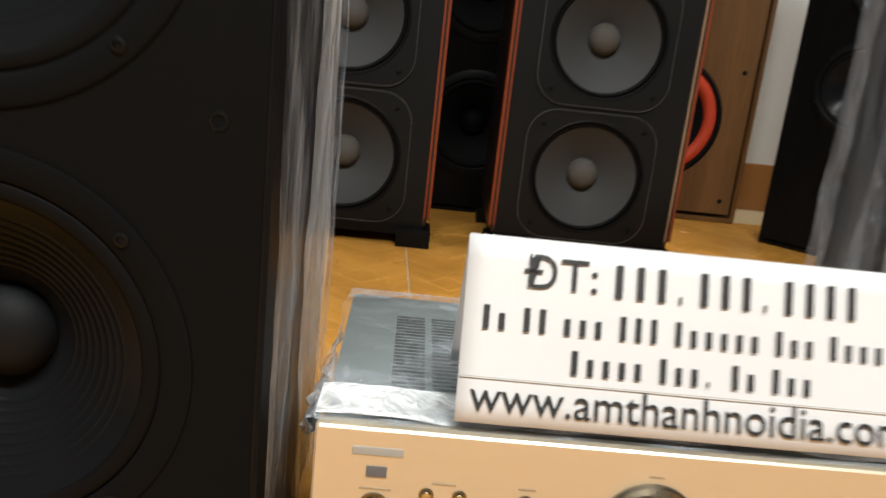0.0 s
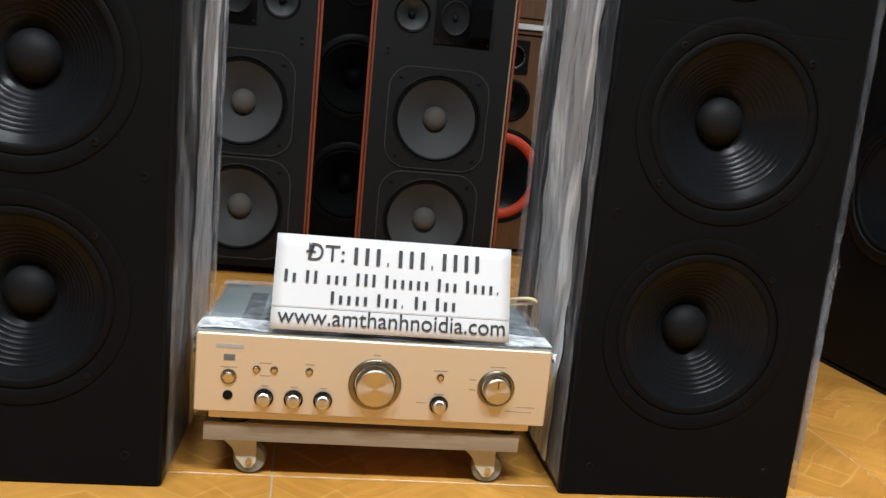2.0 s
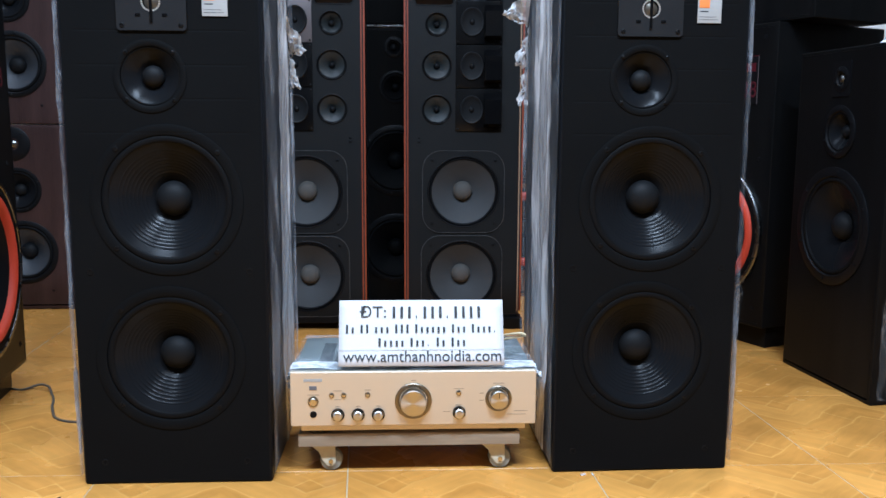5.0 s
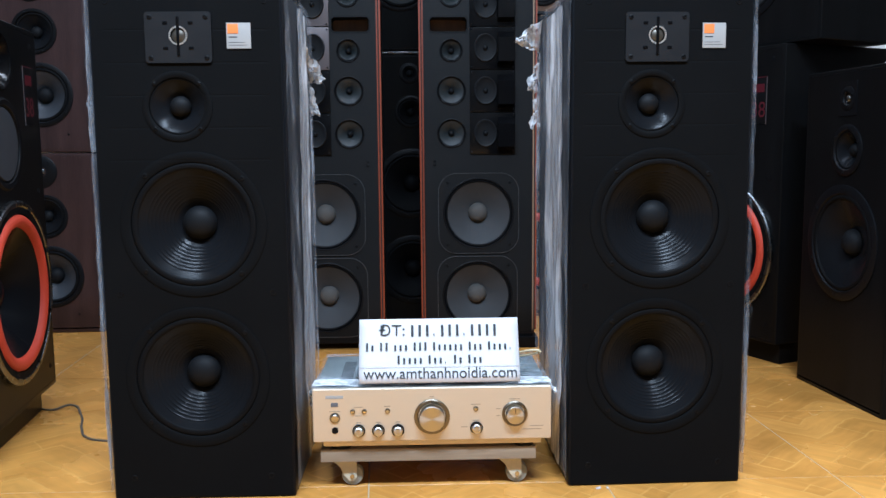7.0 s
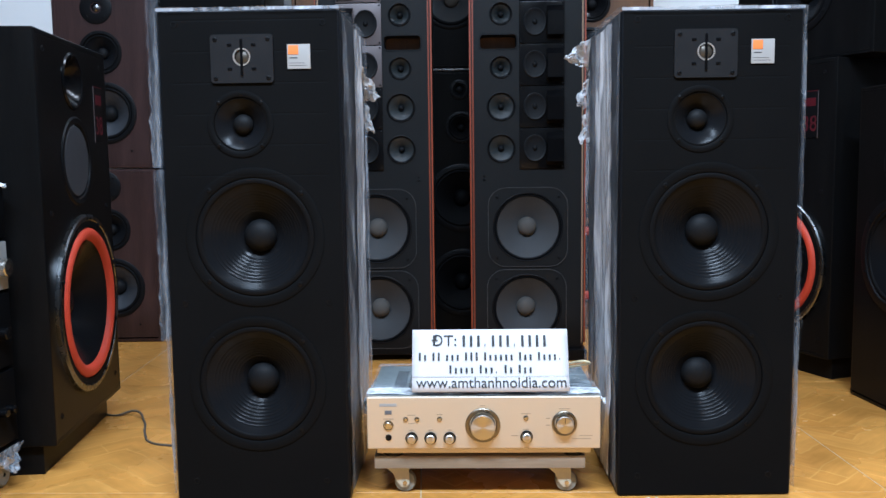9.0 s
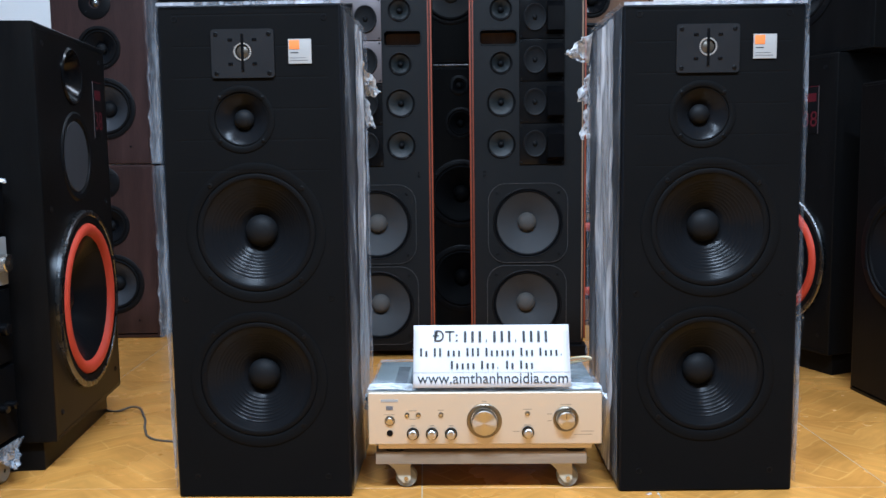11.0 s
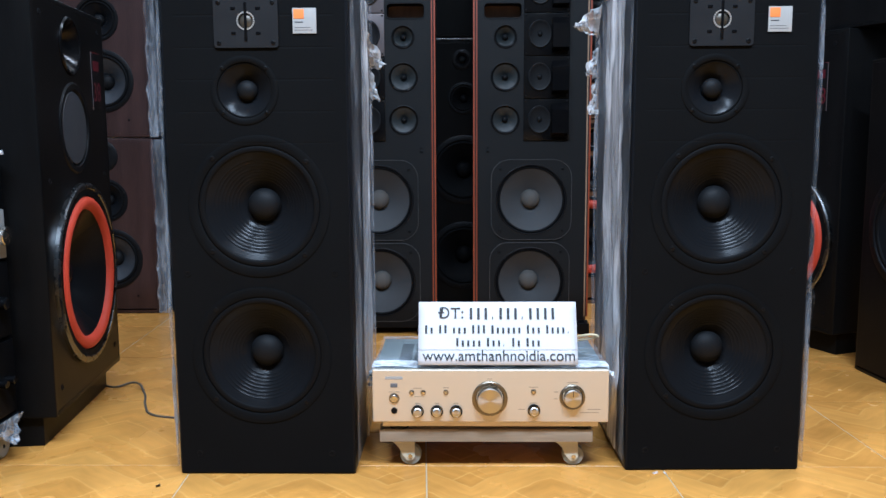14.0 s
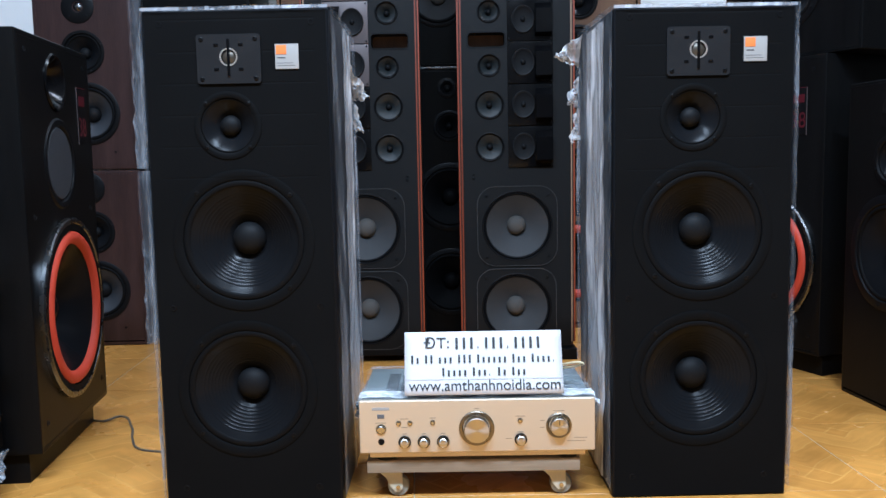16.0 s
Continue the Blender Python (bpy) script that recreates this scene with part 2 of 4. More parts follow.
M_GREYCONE = surface("grey_paper_cone", (0.036, 0.037, 0.039), 0.8, vary=0.16, scale=12, bump=0.3, grain=350)
M_GREYCAP = surface("beige_grey_dust_cap", (0.068, 0.062, 0.055), 0.8, vary=0.12, scale=20, bump=0.2, grain=300)
M_MIDCONE = surface("grey_green_mid_cone", (0.016, 0.0195, 0.0205), 0.5, vary=0.2, scale=30, bump=0.1)
M_GREYDISC = surface("slate_grey_disc", (0.03, 0.033, 0.039), 0.55, vary=0.12, scale=8, bump=0.1)
M_CHROME = surface("polished_ring", (0.2, 0.205, 0.21), 0.27, metal=1.0, vary=0.1, scale=30, bump=0)
M_STEEL = surface("brushed_steel_knob", (0.62, 0.6, 0.56), 0.26, metal=1.0, vary=0.12, scale=40, bump=0.1)
M_SPUN, _nt, _b = nodes_of("spun_steel")
_b.inputs["Base Color"].default_value = (0.64, 0.61, 0.56, 1)
_b.inputs["Metallic"].default_value, _b.inputs["Roughness"].default_value, _b.inputs["Anisotropic"].default_value = 1.0, 0.34, 0.85
_tan = _nt.nodes.new("ShaderNodeTangent")
_tan.direction_type, _tan.axis = "RADIAL", "Y"
_nt.links.new(_tan.outputs[0], _b.inputs["Tangent"])
M_KNOBRING = surface("dark_bronze_ring", (0.26, 0.23, 0.18), 0.3, metal=1.0, vary=0.15, scale=40, bump=0.05)
M_RED = surface("orange_red_foam_surround", (0.54, 0.05, 0.017), 0.6, vary=0.15, scale=25, bump=0.2, grain=300)
M_ORANGE = surface("orange_brown_edge_strip", (0.23, 0.04, 0.01), 0.5, vary=0.2, scale=20, stretch=(1, 1, 0.1), bump=0.1)
M_PALEEDGE = surface("pale_wood_edge_strip", (0.3, 0.2, 0.12), 0.5, vary=0.2, scale=20, stretch=(1, 1, 0.1))
M_MAHOG = wood("mahogany_veneer", (0.019, 0.0085, 0.0078), (0.046, 0.023, 0.021), 0.38, 26, 2, 0.08, 0.4)
M_PINE = wood("knotty_pine", (0.09, 0.037, 0.0105), (0.165, 0.075, 0.022), 0.5, 14, 2, 0.15)
M_PLY = wood("grey_brown_plywood", (0.22, 0.165, 0.108), (0.35, 0.275, 0.19), 0.65, 20, 0, 0.3)
M_CREAM = surface("cream_painted_metal", (0.55, 0.5, 0.37), 0.5, vary=0.2, scale=30, bump=0.1)
M_WHEEL = surface("translucent_grey_nylon", (0.27, 0.265, 0.23), 0.4, vary=0.15, scale=30)
M_GOLD = surface("champagne_aluminium", (0.7, 0.61, 0.475), 0.34, metal=0.5, vary=0.05, scale=5, stretch=(0.15, 1, 6), bump=0.05, grain=300)
M_AMPTOP = surface("grey_green_steel_lid", (0.17, 0.2, 0.2), 0.3, vary=0.12, scale=8, bump=0.1)
M_DARK = surface("unlit_black_gap", (0.006, 0.006, 0.006), 0.8, bump=0)
M_SLOT = surface("dark_vent_slot", (0.02, 0.024, 0.024), 0.7, bump=0)
M_PAPER = surface("white_printed_card", (0.66, 0.66, 0.68), 0.5, vary=0.035, scale=9, bump=0.1, grain=60)
M_INK = surface("black_ink", (0.016, 0.016, 0.018), 0.5, vary=0.1, bump=0)
M_BADGEW = surface("silver_white_badge", (0.36, 0.36, 0.35), 0.4, vary=0.06, scale=40, bump=0)
M_BADGEO = surface("orange_badge_print", (0.8, 0.24, 0.06), 0.4, vary=0.06, scale=40, bump=0)
M_REDINK = surface("crimson_print", (0.07, 0.006, 0.011), 0.4, vary=0.1, bump=0)
M_SILVER = surface("silver_line", (0.52, 0.49, 0.45), 0.4, metal=0.4, vary=0.1, bump=0)
# Pale reflection on gloss horns put into the colour; also colours a badge line.
M_TAUPE = surface("taupe_reflection_and_line", (0.13, 0.11, 0.11), 0.35, metal=0.4, vary=0.08, scale=12, bump=0.03)
M_PRINT = surface("tan_small_print", (0.36, 0.28, 0.19), 0.5, vary=0.05, bump=0)
M_PLATE = surface("dark_grey_plate", (0.0115, 0.012, 0.0135), 0.5, vary=0.15, scale=20, bump=0.1, grain=400, spec=0.2)
# Paler than the frame: the edge highlight is put into this colour.
M_RIM = surface("highlit_frame_edge", (0.055, 0.055, 0.055), 0.35, vary=0.3, scale=30, bump=0.05, spec=0.5)
M_DOME = surface("tan_metal_dome", (0.08, 0.07, 0.055), 0.4, metal=0.5, vary=0.15, scale=60, bump=0.05)
M_GLASS = surface("smoked_indicator", (0.12, 0.13, 0.15), 0.15, vary=0.1, bump=0)
M_CABLE = surface("grey_brown_cable", (0.09, 0.075, 0.06), 0.5, vary=0.15, scale=40, bump=0.05)
M_CORD = surface("cream_cord", (0.62, 0.52, 0.32), 0.5, vary=0.1, scale=60)
M_WRAP = wrap_material("stretch_film", 0.09, 0.3, 0.25, (0.54, 0.59, 0.66))
M_WRAPW = wrap_material("milky_stretch_film", 0.14, 0.5, 0.4, (0.66, 0.71, 0.8))
M_CLEAR = wrap_material("clear_loose_film", 0.01, 0.06, 0.2, (0.6, 0.62, 0.64))
# Milky fold; its white glints are put in as opaque patches.
M_BAND = wrap_material("folded_film_band", 0.42, 1.0, 0.05, (0.9, 0.93, 0.97), 0.004, 0.49)
M_TUFT = wrap_material("crumpled_film", 0.42, 0.95, 0.5, (0.9, 0.93, 0.97), 0.018)

# ---- mesh helpers ----


def part(name, bm, material, parent, label="", angle=35):
    me = bpy.data.meshes.new(name)
    bmesh.ops.recalc_face_normals(bm, faces=bm.faces)
    bm.to_mesh(me)
    bm.free()
    me.materials.append(material)
    me.shade_smooth()
    me.set_sharp_from_angle(angle=radians(angle))
    ob = new(name, me)
    if parent is not None:
        ob.parent = parent
    return tagged(ob, label)


def thing(name, m, label, category, group="", kind=""):
    ob = new(name)
    ob.empty_display_size = 0.05
    ob.matrix_world = m
    return tagged(ob, label, category, group, kind)


def box(bm, lo, hi, bevel=0.0, seg=2):
    c = [(a + b) / 2 for a, b in zip(lo, hi)]
    s = [abs(b - a) for a, b in zip(lo, hi)]
    r = bmesh.ops.create_cube(bm, size=1.0, matrix=Matrix.Translation(c) @ Matrix.Diagonal((*s, 1)))
    if bevel:
        es = list({e for v in r["verts"] for e in v.link_edges})
        bmesh.ops.bevel(bm, geom=es, offset=bevel, segments=seg, profile=0.7, affect="EDGES")
    return bm


def boxed(lo, hi, bevel=0.0, seg=2):
    return box(bmesh.new(), lo, hi, bevel, seg)


def lathe(bm, cx, cz, profile, seg=40, y0=0.0, sx=1.0):
    """Turn a profile of (radius, depth) round the y axis through (cx, cz)."""
    rings = []
    for r, d in profile:
        if r < 1e-6:
            rings.append([bm.verts.new((cx, y0 + d, cz))])
        else:
            rings.append([bm.verts.new((cx + sx * r * math.cos(2 * math.pi * k / seg), y0 + d, cz + r * math.sin(2 * math.pi * k / seg))) for k in range(seg)])
    for a, b in zip(rings, rings[1:]):
        for k in range(seg):
            n = (k + 1) % seg
            if len(a) == 1 and len(b) == 1:
                continue
            if len(a) == 1:
                bm.faces.new((a[0], b[k], b[n]))
            elif len(b) == 1:
                bm.faces.new((a[k], b[0], a[n]))
            else:
                bm.faces.new((a[k], b[k], b[n], a[n]))
    return bm


def round_rect(cx, cz, w, h, r, seg=6):
    pts = []
    for qx, qz, a0 in ((1, 1, 0), (-1, 1, 90), (-1, -1, 180), (1, -1, 270)):
        for k in range(seg + 1):
            a = radians(a0 + 90 * k / seg)
            pts.append((cx + qx * (w / 2 - r) + r * math.cos(a), cz + qz * (h / 2 - r) + r * math.sin(a)))
    return pts


def circle(cx, cz, r, seg=40):
    return [(cx + r * math.cos(2 * math.pi * k / seg), cz + r * math.sin(2 * math.pi * k / seg)) for k in range(seg)]


def plate(bm, outline, holes=(), y_front=0.0, y_back=0.012, hole_depth=None):
    """A flat plate in the xz plane with holes cut through it."""
    hd = y_back if hole_depth is None else hole_depth
    edges = []
    for n, loop in enumerate((outline, *holes)):
        f = [bm.verts.new((x, y_front, z)) for x, z in loop]
        k = [bm.verts.new((x, y_back if n == 0 else hd, z)) for x, z in loop]
        for a in range(len(f)):
            b = (a + 1) % len(f)
            edges.append(bm.edges.new((f[a], f[b])))
            bm.faces.new((f[a], f[b], k[b], k[a]))
    bmesh.ops.triangle_fill(bm, use_beauty=True, edges=edges, normal=(0, -1, 0))
    return bm


def rect(x0, z0, x1, z1):
    return [(x0, z0), (x1, z0), (x1, z1), (x0, z1)]


def cabinet_body(bm, w, d, h, z0=0.0, bevel=0.006, wall=0.016):
    """A box that is open at the front, with wall thickness, for a baffle to close."""
    r = bmesh.ops.create_cube(bm, size=1.0, matrix=Matrix.Translation((0, d / 2, z0 + h / 2)) @ Matrix.Diagonal((w, d, h, 1)))
    es = [e for e in bm.edges]
    if bevel:
        bmesh.ops.bevel(bm, geom=es, offset=bevel, segments=3, profile=0.6, affect="EDGES")
    front = [f for f in bm.faces if f.normal.y < -0.99 or all(v.co.y < 1e-5 for v in f.verts)]
    bmesh.ops.inset_region(bm, faces=front, thickness=max(0.002, wall - bevel))
    ex = bmesh.ops.extrude_face_region(bm, geom=front)
    vs = [g for g in ex["geom"] if isinstance(g, bmesh.types.BMVert)]
    bmesh.ops.translate(bm, verts=vs, vec=(0, d - 0.03, 0))
    bmesh.ops.delete(bm, geom=front, context="FACES")
    return bm


def screw(parent, x, z, y, r=0.004, name="screw"):
    bm = lathe(bmesh.new(), x, z, [(r, 0.001), (r, -0.0012), (r * 0.55, -0.0018), (r * 0.5, -0.0006), (0, -0.0006)], 10, y)
    return part(name, bm, M_PLASTIC, parent)


def driver(parent, name, x, z, R, rs, rc, depth, rcap, cone, cap, surround=None, frame_mat=None, ribs=0, y=0.0, proud=0.004, screws=0, phase=0.4, cap_out=0.72, seg=44, label="", frame_profile=None, roll_out=0.38):
    """A loudspeaker unit: frame ring > surround, cone, dust cap, screws."""
    surround, frame_mat = surround or M_RUBBER, frame_mat or M_PLASTIC
    p = frame_profile or [(R, 0.0005), (R, -proud * 0.7), (R - 0.0025, -proud), (rs + 0.003, -proud), (rs, -proud * 0.3), (rs, 0.006)]
    ob = part(name, lathe(bmesh.new(), x, z, p, seg, y), frame_mat, parent, label)
    w = rs - rc
    roll = [(rs + 0.001, 0.002)] + [(rs - w * (0.5 - 0.5 * math.cos(math.pi * k / 6)), 0.002 - roll_out * w * math.sin(math.pi * k / 6)) for k in range(7)]
    part("surround", lathe(bmesh.new(), x, z, roll, seg, y), surround, ob)
    prof = []
    n = ribs * 14 if ribs else 8
    curve = 0.12 if ribs else 0.3
    for k in range(n + 1):
        f = k / n
        r = rc + 0.0008 + (rcap * 0.92 - rc) * f
        d = 0.002 + depth * f * (1 - curve + curve * f)
        if ribs and 0.18 < f < 0.82:
            d -= 0.0006 * max(0.0, math.sin(math.pi * 2 * (f - 0.18) / 0.64 * ribs)) ** 2
        prof.append((r, d))
    part("cone", lathe(bmesh.new(), x, z, prof, seg, y), cone, ob, angle=60)
    dome = [(rcap * math.cos(math.pi / 2 * k / 6), depth - 0.001 - rcap * cap_out * math.sin(math.pi / 2 * k / 6)) for k in range(6)] + [(0, depth - 0.001 - rcap * cap_out)]
    part("dust_cap", lathe(bmesh.new(), x, z, dome, max(20, seg // 2), y), cap, ob)
    for k in range(screws):
        a = phase + 2 * math.pi * k / screws
        screw(ob, x + (R + rs) / 2 * math.cos(a), z + (R + rs) / 2 * math.sin(a), y - proud, min(0.0045, (R - rs) * 0.3))
    return ob


def wavy_sheet(name, parent, material, origin, u_len, v_len, nu, nv, frame3, amp, label="", seed=0, fringe=0.0):
    """A thin crinkled film over a rectangle: origin + u*U + v*V, pushed out along N by noise."""
    U, V, Nn = (Vector(a) for a in frame3)
    o = Vector(origin)
    bm = bmesh.new()
    grid = []
    for i in range(nu + 1):
        row = []
        for j in range(nv + 1):
            u, v = u_len * i / nu, v_len * j / nv
            q = noise.noise(Vector((u * 16 + seed, v * 4, seed * 1.7))) + 0.4 * noise.noise(Vector((u * 45, v * 22 + seed, 3.1)))
            extra = 0.0
            if fringe and i in (0, nu):
                extra = fringe * noise.noise(Vector((v * 22, seed, i * 0.3)))
            row.append(bm.verts.new(o + U * (u + extra) + V * v + Nn * (amp * (0.6 + q))))
        grid.append(row)
    for i in range(nu):
        for j in range(nv):
            bm.faces.new((grid[i][j], grid[i + 1][j], grid[i + 1][j + 1], grid[i][j + 1]))
    return part(name, bm, material, parent, label, angle=60)


def flap(name, parent, material, root_a, root_b, tip, amp, seed, label=""):
    """A torn flap of film that hangs from an edge and runs out into a ragged tip."""
    a, b, c = Vector(root_a), Vector(root_b), Vector(tip)
    nu, nv = 9, 14
    bm = bmesh.new()
    rows = []
    for j in range(nv + 1):
        g = j / nv
        rows.append([])
        for i in range(nu + 1):
            f = i / nu
            root = a.lerp(b, f)
            end = c + (root - c) * 0.12
            p = root.lerp(end, g)
            q = Vector([noise.noise(Vector((f * 6 + seed, g * 5, k * 7.3))) for k in range(3)])
            r = Vector([noise.noise(Vector((f * 17 + seed, g * 14, k * 3.1))) for k in range(3)])
            rows[-1].append(bm.verts.new(p + (q + 0.5 * r) * amp * min(1, g * 4)))
    for j in range(nv):
        for i in range(nu):
            if noise.noise(Vector((i * 0.7 + seed, j * 0.6, 9.0))) < 0.45:
                bm.faces.new((rows[j][i], rows[j][i + 1], rows[j + 1][i + 1], rows[j + 1][i]))
    return part(name, bm, material, parent, label, angle=70)


def tube(name, pts, r, material, parent=None, label="", category=""):
    cu = bpy.data.curves.new(name, "CURVE")
    cu.dimensions, cu.bevel_depth, cu.bevel_resolution, cu.resolution_u = "3D", r, 3, 8
    sp = cu.splines.new("BEZIER")
    sp.bezier_points.add(len(pts) - 1)
    for bp, p in zip(sp.bezier_points, pts):
        bp.co = p
        bp.handle_left_type = bp.handle_right_type = "AUTO"
    cu.materials.append(material)
    ob = new(name, cu)
    if parent is not None:
        ob.parent = parent
    return tagged(ob, label, category)


def lettering(name, text, size, m, material, parent, label="", width=None):
    cu = bpy.data.curves.new(name, "FONT")
    cu.body, cu.size, cu.extrude = text, size, 0.0002
    cu.align_x, cu.align_y = "CENTER", "CENTER"
    cu.materials.append(material)
    ob = new(name, cu)
    if width:
        bpy.context.view_layer.update()
        ob.scale = (width / max(1e-4, ob.dimensions.x), 1, 1)
    s = ob.scale.copy()
    ob.parent = parent
    ob.matrix_local = m @ Matrix.Diagonal((*s, 1))
    return tagged(ob, label)


# ---- structure ----
X0, X1, Y0, Y1, HIGH = -2.1, 2.1, -3.2, 1.83, 2.9
G = -0.0045  # top of the tiles


def slab(name, lo, hi, material, label, category):
    return tagged(part(name, boxed(lo, hi), material, None), label, category, kind="structure")


floor = slab("floor", (X0 - 0.1, Y0 - 0.1, G - 0.12), (X1 + 0.1, Y1 + 0.1, G - 0.001), M_GROUT, "glazed parquet-patterned ceramic tile floor with pale joints", "floor")
slab("wall_north", (X0 - 0.1, Y1, G - 0.0022), (X1 + 0.1, Y1 + 0.1, HIGH), M_WALL, "plain white painted wall behind the speakers", "wall")
# South, west and east walls are added out of view, dark to limit reflections.
slab("wall_south", (X0 - 0.1, Y0 - 0.1, G - 0.0022), (X1 + 0.1, Y0, HIGH), M_UNSEENWALL, "unseen wall, coloured dark to hold down reflections", "wall")
slab("wall_west", (X0 - 0.1, Y0, G - 0.0022), (X0, Y1, HIGH), M_UNSEENWALL, "unseen wall, coloured dark to hold down reflections", "wall")
slab("wall_east", (X1, Y0, G - 0.0022), (X1 + 0.1, Y1, HIGH), M_UNSEENWALL, "unseen wall, coloured dark to hold down reflections", "wall")
slab("ceiling", (X0 - 0.1, Y0 - 0.1, HIGH), (X1 + 0.1, Y1 + 0.1, HIGH + 0.1), M_CEIL, "plain white ceiling", "ceiling")
tagged(part("baseboard", boxed((X0, Y1 - 0.012, G + 0.0005), (X1, Y1 - 0.0005, 0.125), 0.003), M_SKIRT, None), "brown glazed skirting tiles along the white wall", "baseboard", kind="structure")

# ---- the two wrapped front speakers ----


def front_speaker(name, m, w, h, film_side, label):
    """Three-way tower with two woofers; film_side is the side whose film shows most (-1 or 1)."""
    d = 0.34
    ob = thing(name, m, label, "speaker", "pair of wrapped front speakers")
    part("cabinet", cabinet_body(bmesh.new(), w, d, h - G, G, 0.006, 0.0085), M_BLACKWOOD, ob)
    holes = [circle(0, 0.493, 0.1095), circle(-0.004, 0.221, 0.1095), circle(-0.019, 0.697, 0.049)]
    W = w / 2 - 0.0045
    part("baffle", plate(bmesh.new(), rect(-W, G + 0.0045, W, h - 0.0045), holes, -0.001, 0.012), M_BAFFLE, ob)
    for nm, zz, xx in (("woofer", 0.493, 0.0), ("woofer", 0.221, -0.004)):
        driver(ob, nm, xx, zz, 0.1265, 0.1085, 0.0965, 0.046, 0.0305, M_CONE, M_CAP, ribs=8, frame_mat=M_BAFFLE, y=-0.001, proud=0.0022, screws=4, phase=0.75, seg=88, roll_out=0.2, label="black woofer with a ribbed cone")
    driver(ob, "midrange", -0.019, 0.697, 0.0595, 0.0485, 0.0445, 0.021, 0.0185, M_CONE, M_CAP, frame_mat=M_BAFFLE, y=-0.001, proud=0.0022, roll_out=0.2, screws=4, seg=56, phase=0.78, label="black cone midrange unit")
    tw = part("tweeter", plate(bmesh.new(), round_rect(-0.012, 0.812, 0.112, 0.085, 0.006), [circle(-0.012, 0.815, 0.0165, 28)], -0.005, 0.001, 0.01), M_PLATE, ob, "rectangular tweeter plate")
    part("diaphragm", lathe(bmesh.new(), -0.012, 0.815, [(0.0165, 0.004), (0.0135, 0.001), (0.0115, -0.0005), (0.007, -0.0032), (0, -0.0045)], 28, -0.001), M_DOME, tw, "dull metal dome")
    ring = bmesh.new()
    for k in range(24):
        a = 2 * math.pi * k / 24
        cx, cz = -0.012 + 0.0145 * math.cos(a), 0.815 + 0.0145 * math.sin(a)
        box(ring, (cx - 0.0012, -0.0062, cz - 0.0012), (cx + 0.0012, -0.003, cz + 0.0012))
    part("ring", ring, M_SILVER, tw, "ring of silver studs")
    part("bar", boxed((-0.0142, -0.0075, 0.782), (-0.0098, -0.0045, 0.846), 0.0006), M_HORN, tw)
    for qx in (-1, 1):
        for qz in (-1, 1):
            screw(tw, -0.012 + qx * 0.047, 0.812 + qz * 0.034, -0.005, 0.004)
            box_bm = boxed((-0.012 + qx * 0.0215 - 0.004, -0.0062, 0.815 + qz * 0.021 - 0.0022), (-0.012 + qx * 0.0215 + 0.004, -0.0045, 0.815 + qz * 0.021 + 0.0022), 0.0005)
            part("lug", box_bm, M_HORN, tw)
    badge = part("badge", boxed((0.069, -0.0035, 0.793), (0.11, -0.0005, 0.836), 0.0006), M_BADGEW, ob, "silver badge with an orange mark")
    part("mark", boxed((0.071, -0.0042, 0.818), (0.089, -0.003, 0.834), 0.0004), M_BADGEO, badge, "orange square")
    for k, (a, b) in enumerate(((0.073, 0.087), (0.072, 0.1), (0.072, 0.104))):
        zz = (0.812, 0.803, 0.7985)[k]
        part("print_line", boxed((a, -0.0037, zz - (0.001 if k == 0 else 0.0004)), (b, -0.003, zz + (0.001 if k == 0 else 0.0004))), M_GREYDISC, badge)
    for xx, zz in ((-0.133, 0.873), (0.133, 0.873), (-0.133, 0.372), (0.133, 0.372), (0.12, 0.036), (-0.125, 0.036)):
        cup = [(0.0058, -0.001), (0.0053, -0.0018), (0.0036, -0.0018), (0.0034, 0.005), (0, 0.005)]
        part("grille_socket", lathe(bmesh.new(), xx, zz, cup, 18, 0.0), M_PLASTIC, ob)
    # stretch film over the sides, the back and the top
    for s in (-1, 1):
        mt = M_WRAP
        wavy_sheet("side_film", ob, mt, (s * (w / 2 + 0.003), -0.004, 0.012), d + 0.01, h - 0.008, 22, 60, ((0, 1, 0), (0, 0, 1), (s, 0, 0)), 0.003, "wrinkled stretch film", seed=3 + s, fringe=0.003)
    wavy_sheet("edge_film", ob, M_BAND, (film_side * (w / 2 + 0.005), 0.045 if film_side < 0 else 0.13, 0.02), 0.17 if film_side < 0 else 0.13, h - 0.035, 16, 60, ((0, 1, 0), (0, 0, 1), (film_side, 0, 0)), 0.0045, "milky folded band of stretch film", seed=8, fringe=0.007)
    wavy_sheet("rear_film", ob, M_WRAPW, (film_side * (w / 2 + 0.004), d - 0.03, 0.02), 0.035, h - 0.03, 4, 60, ((0, 1, 0), (0, 0, 1), (film_side, 0, 0)), 0.004, "bright rear fold of the stretch film", seed=17, fringe=0.005)
    wavy_sheet("edge_film", ob, M_WRAPW, (-film_side * (w / 2 + 0.0025), -0.003, 0.05), 0.022, h - 0.06, 5, 60, ((0, 1, 0), (0, 0, 1), (-film_side, 0, 0)), 0.004, "milky folded edge of the stretch film", seed=12, fringe=0.005)
    wavy_sheet("top_film", ob, M_WRAPW, (-w / 2 - 0.003, 0.0, h + 0.002), w + 0.006, d, 24, 16, ((1, 0, 0), (0, 1, 0), (0, 0, 1)), 0.004, "wrinkled stretch film", seed=21, fringe=0.004)
    wavy_sheet("top_edge_film", ob, M_WRAPW, (-w / 2, -0.0045, h - 0.002), w, 0.0055, 40, 2, ((1, 0, 0), (0, 0, 1), (0, -1, 0)), 0.002, "bright folded film along the top edge", seed=41)
    return ob


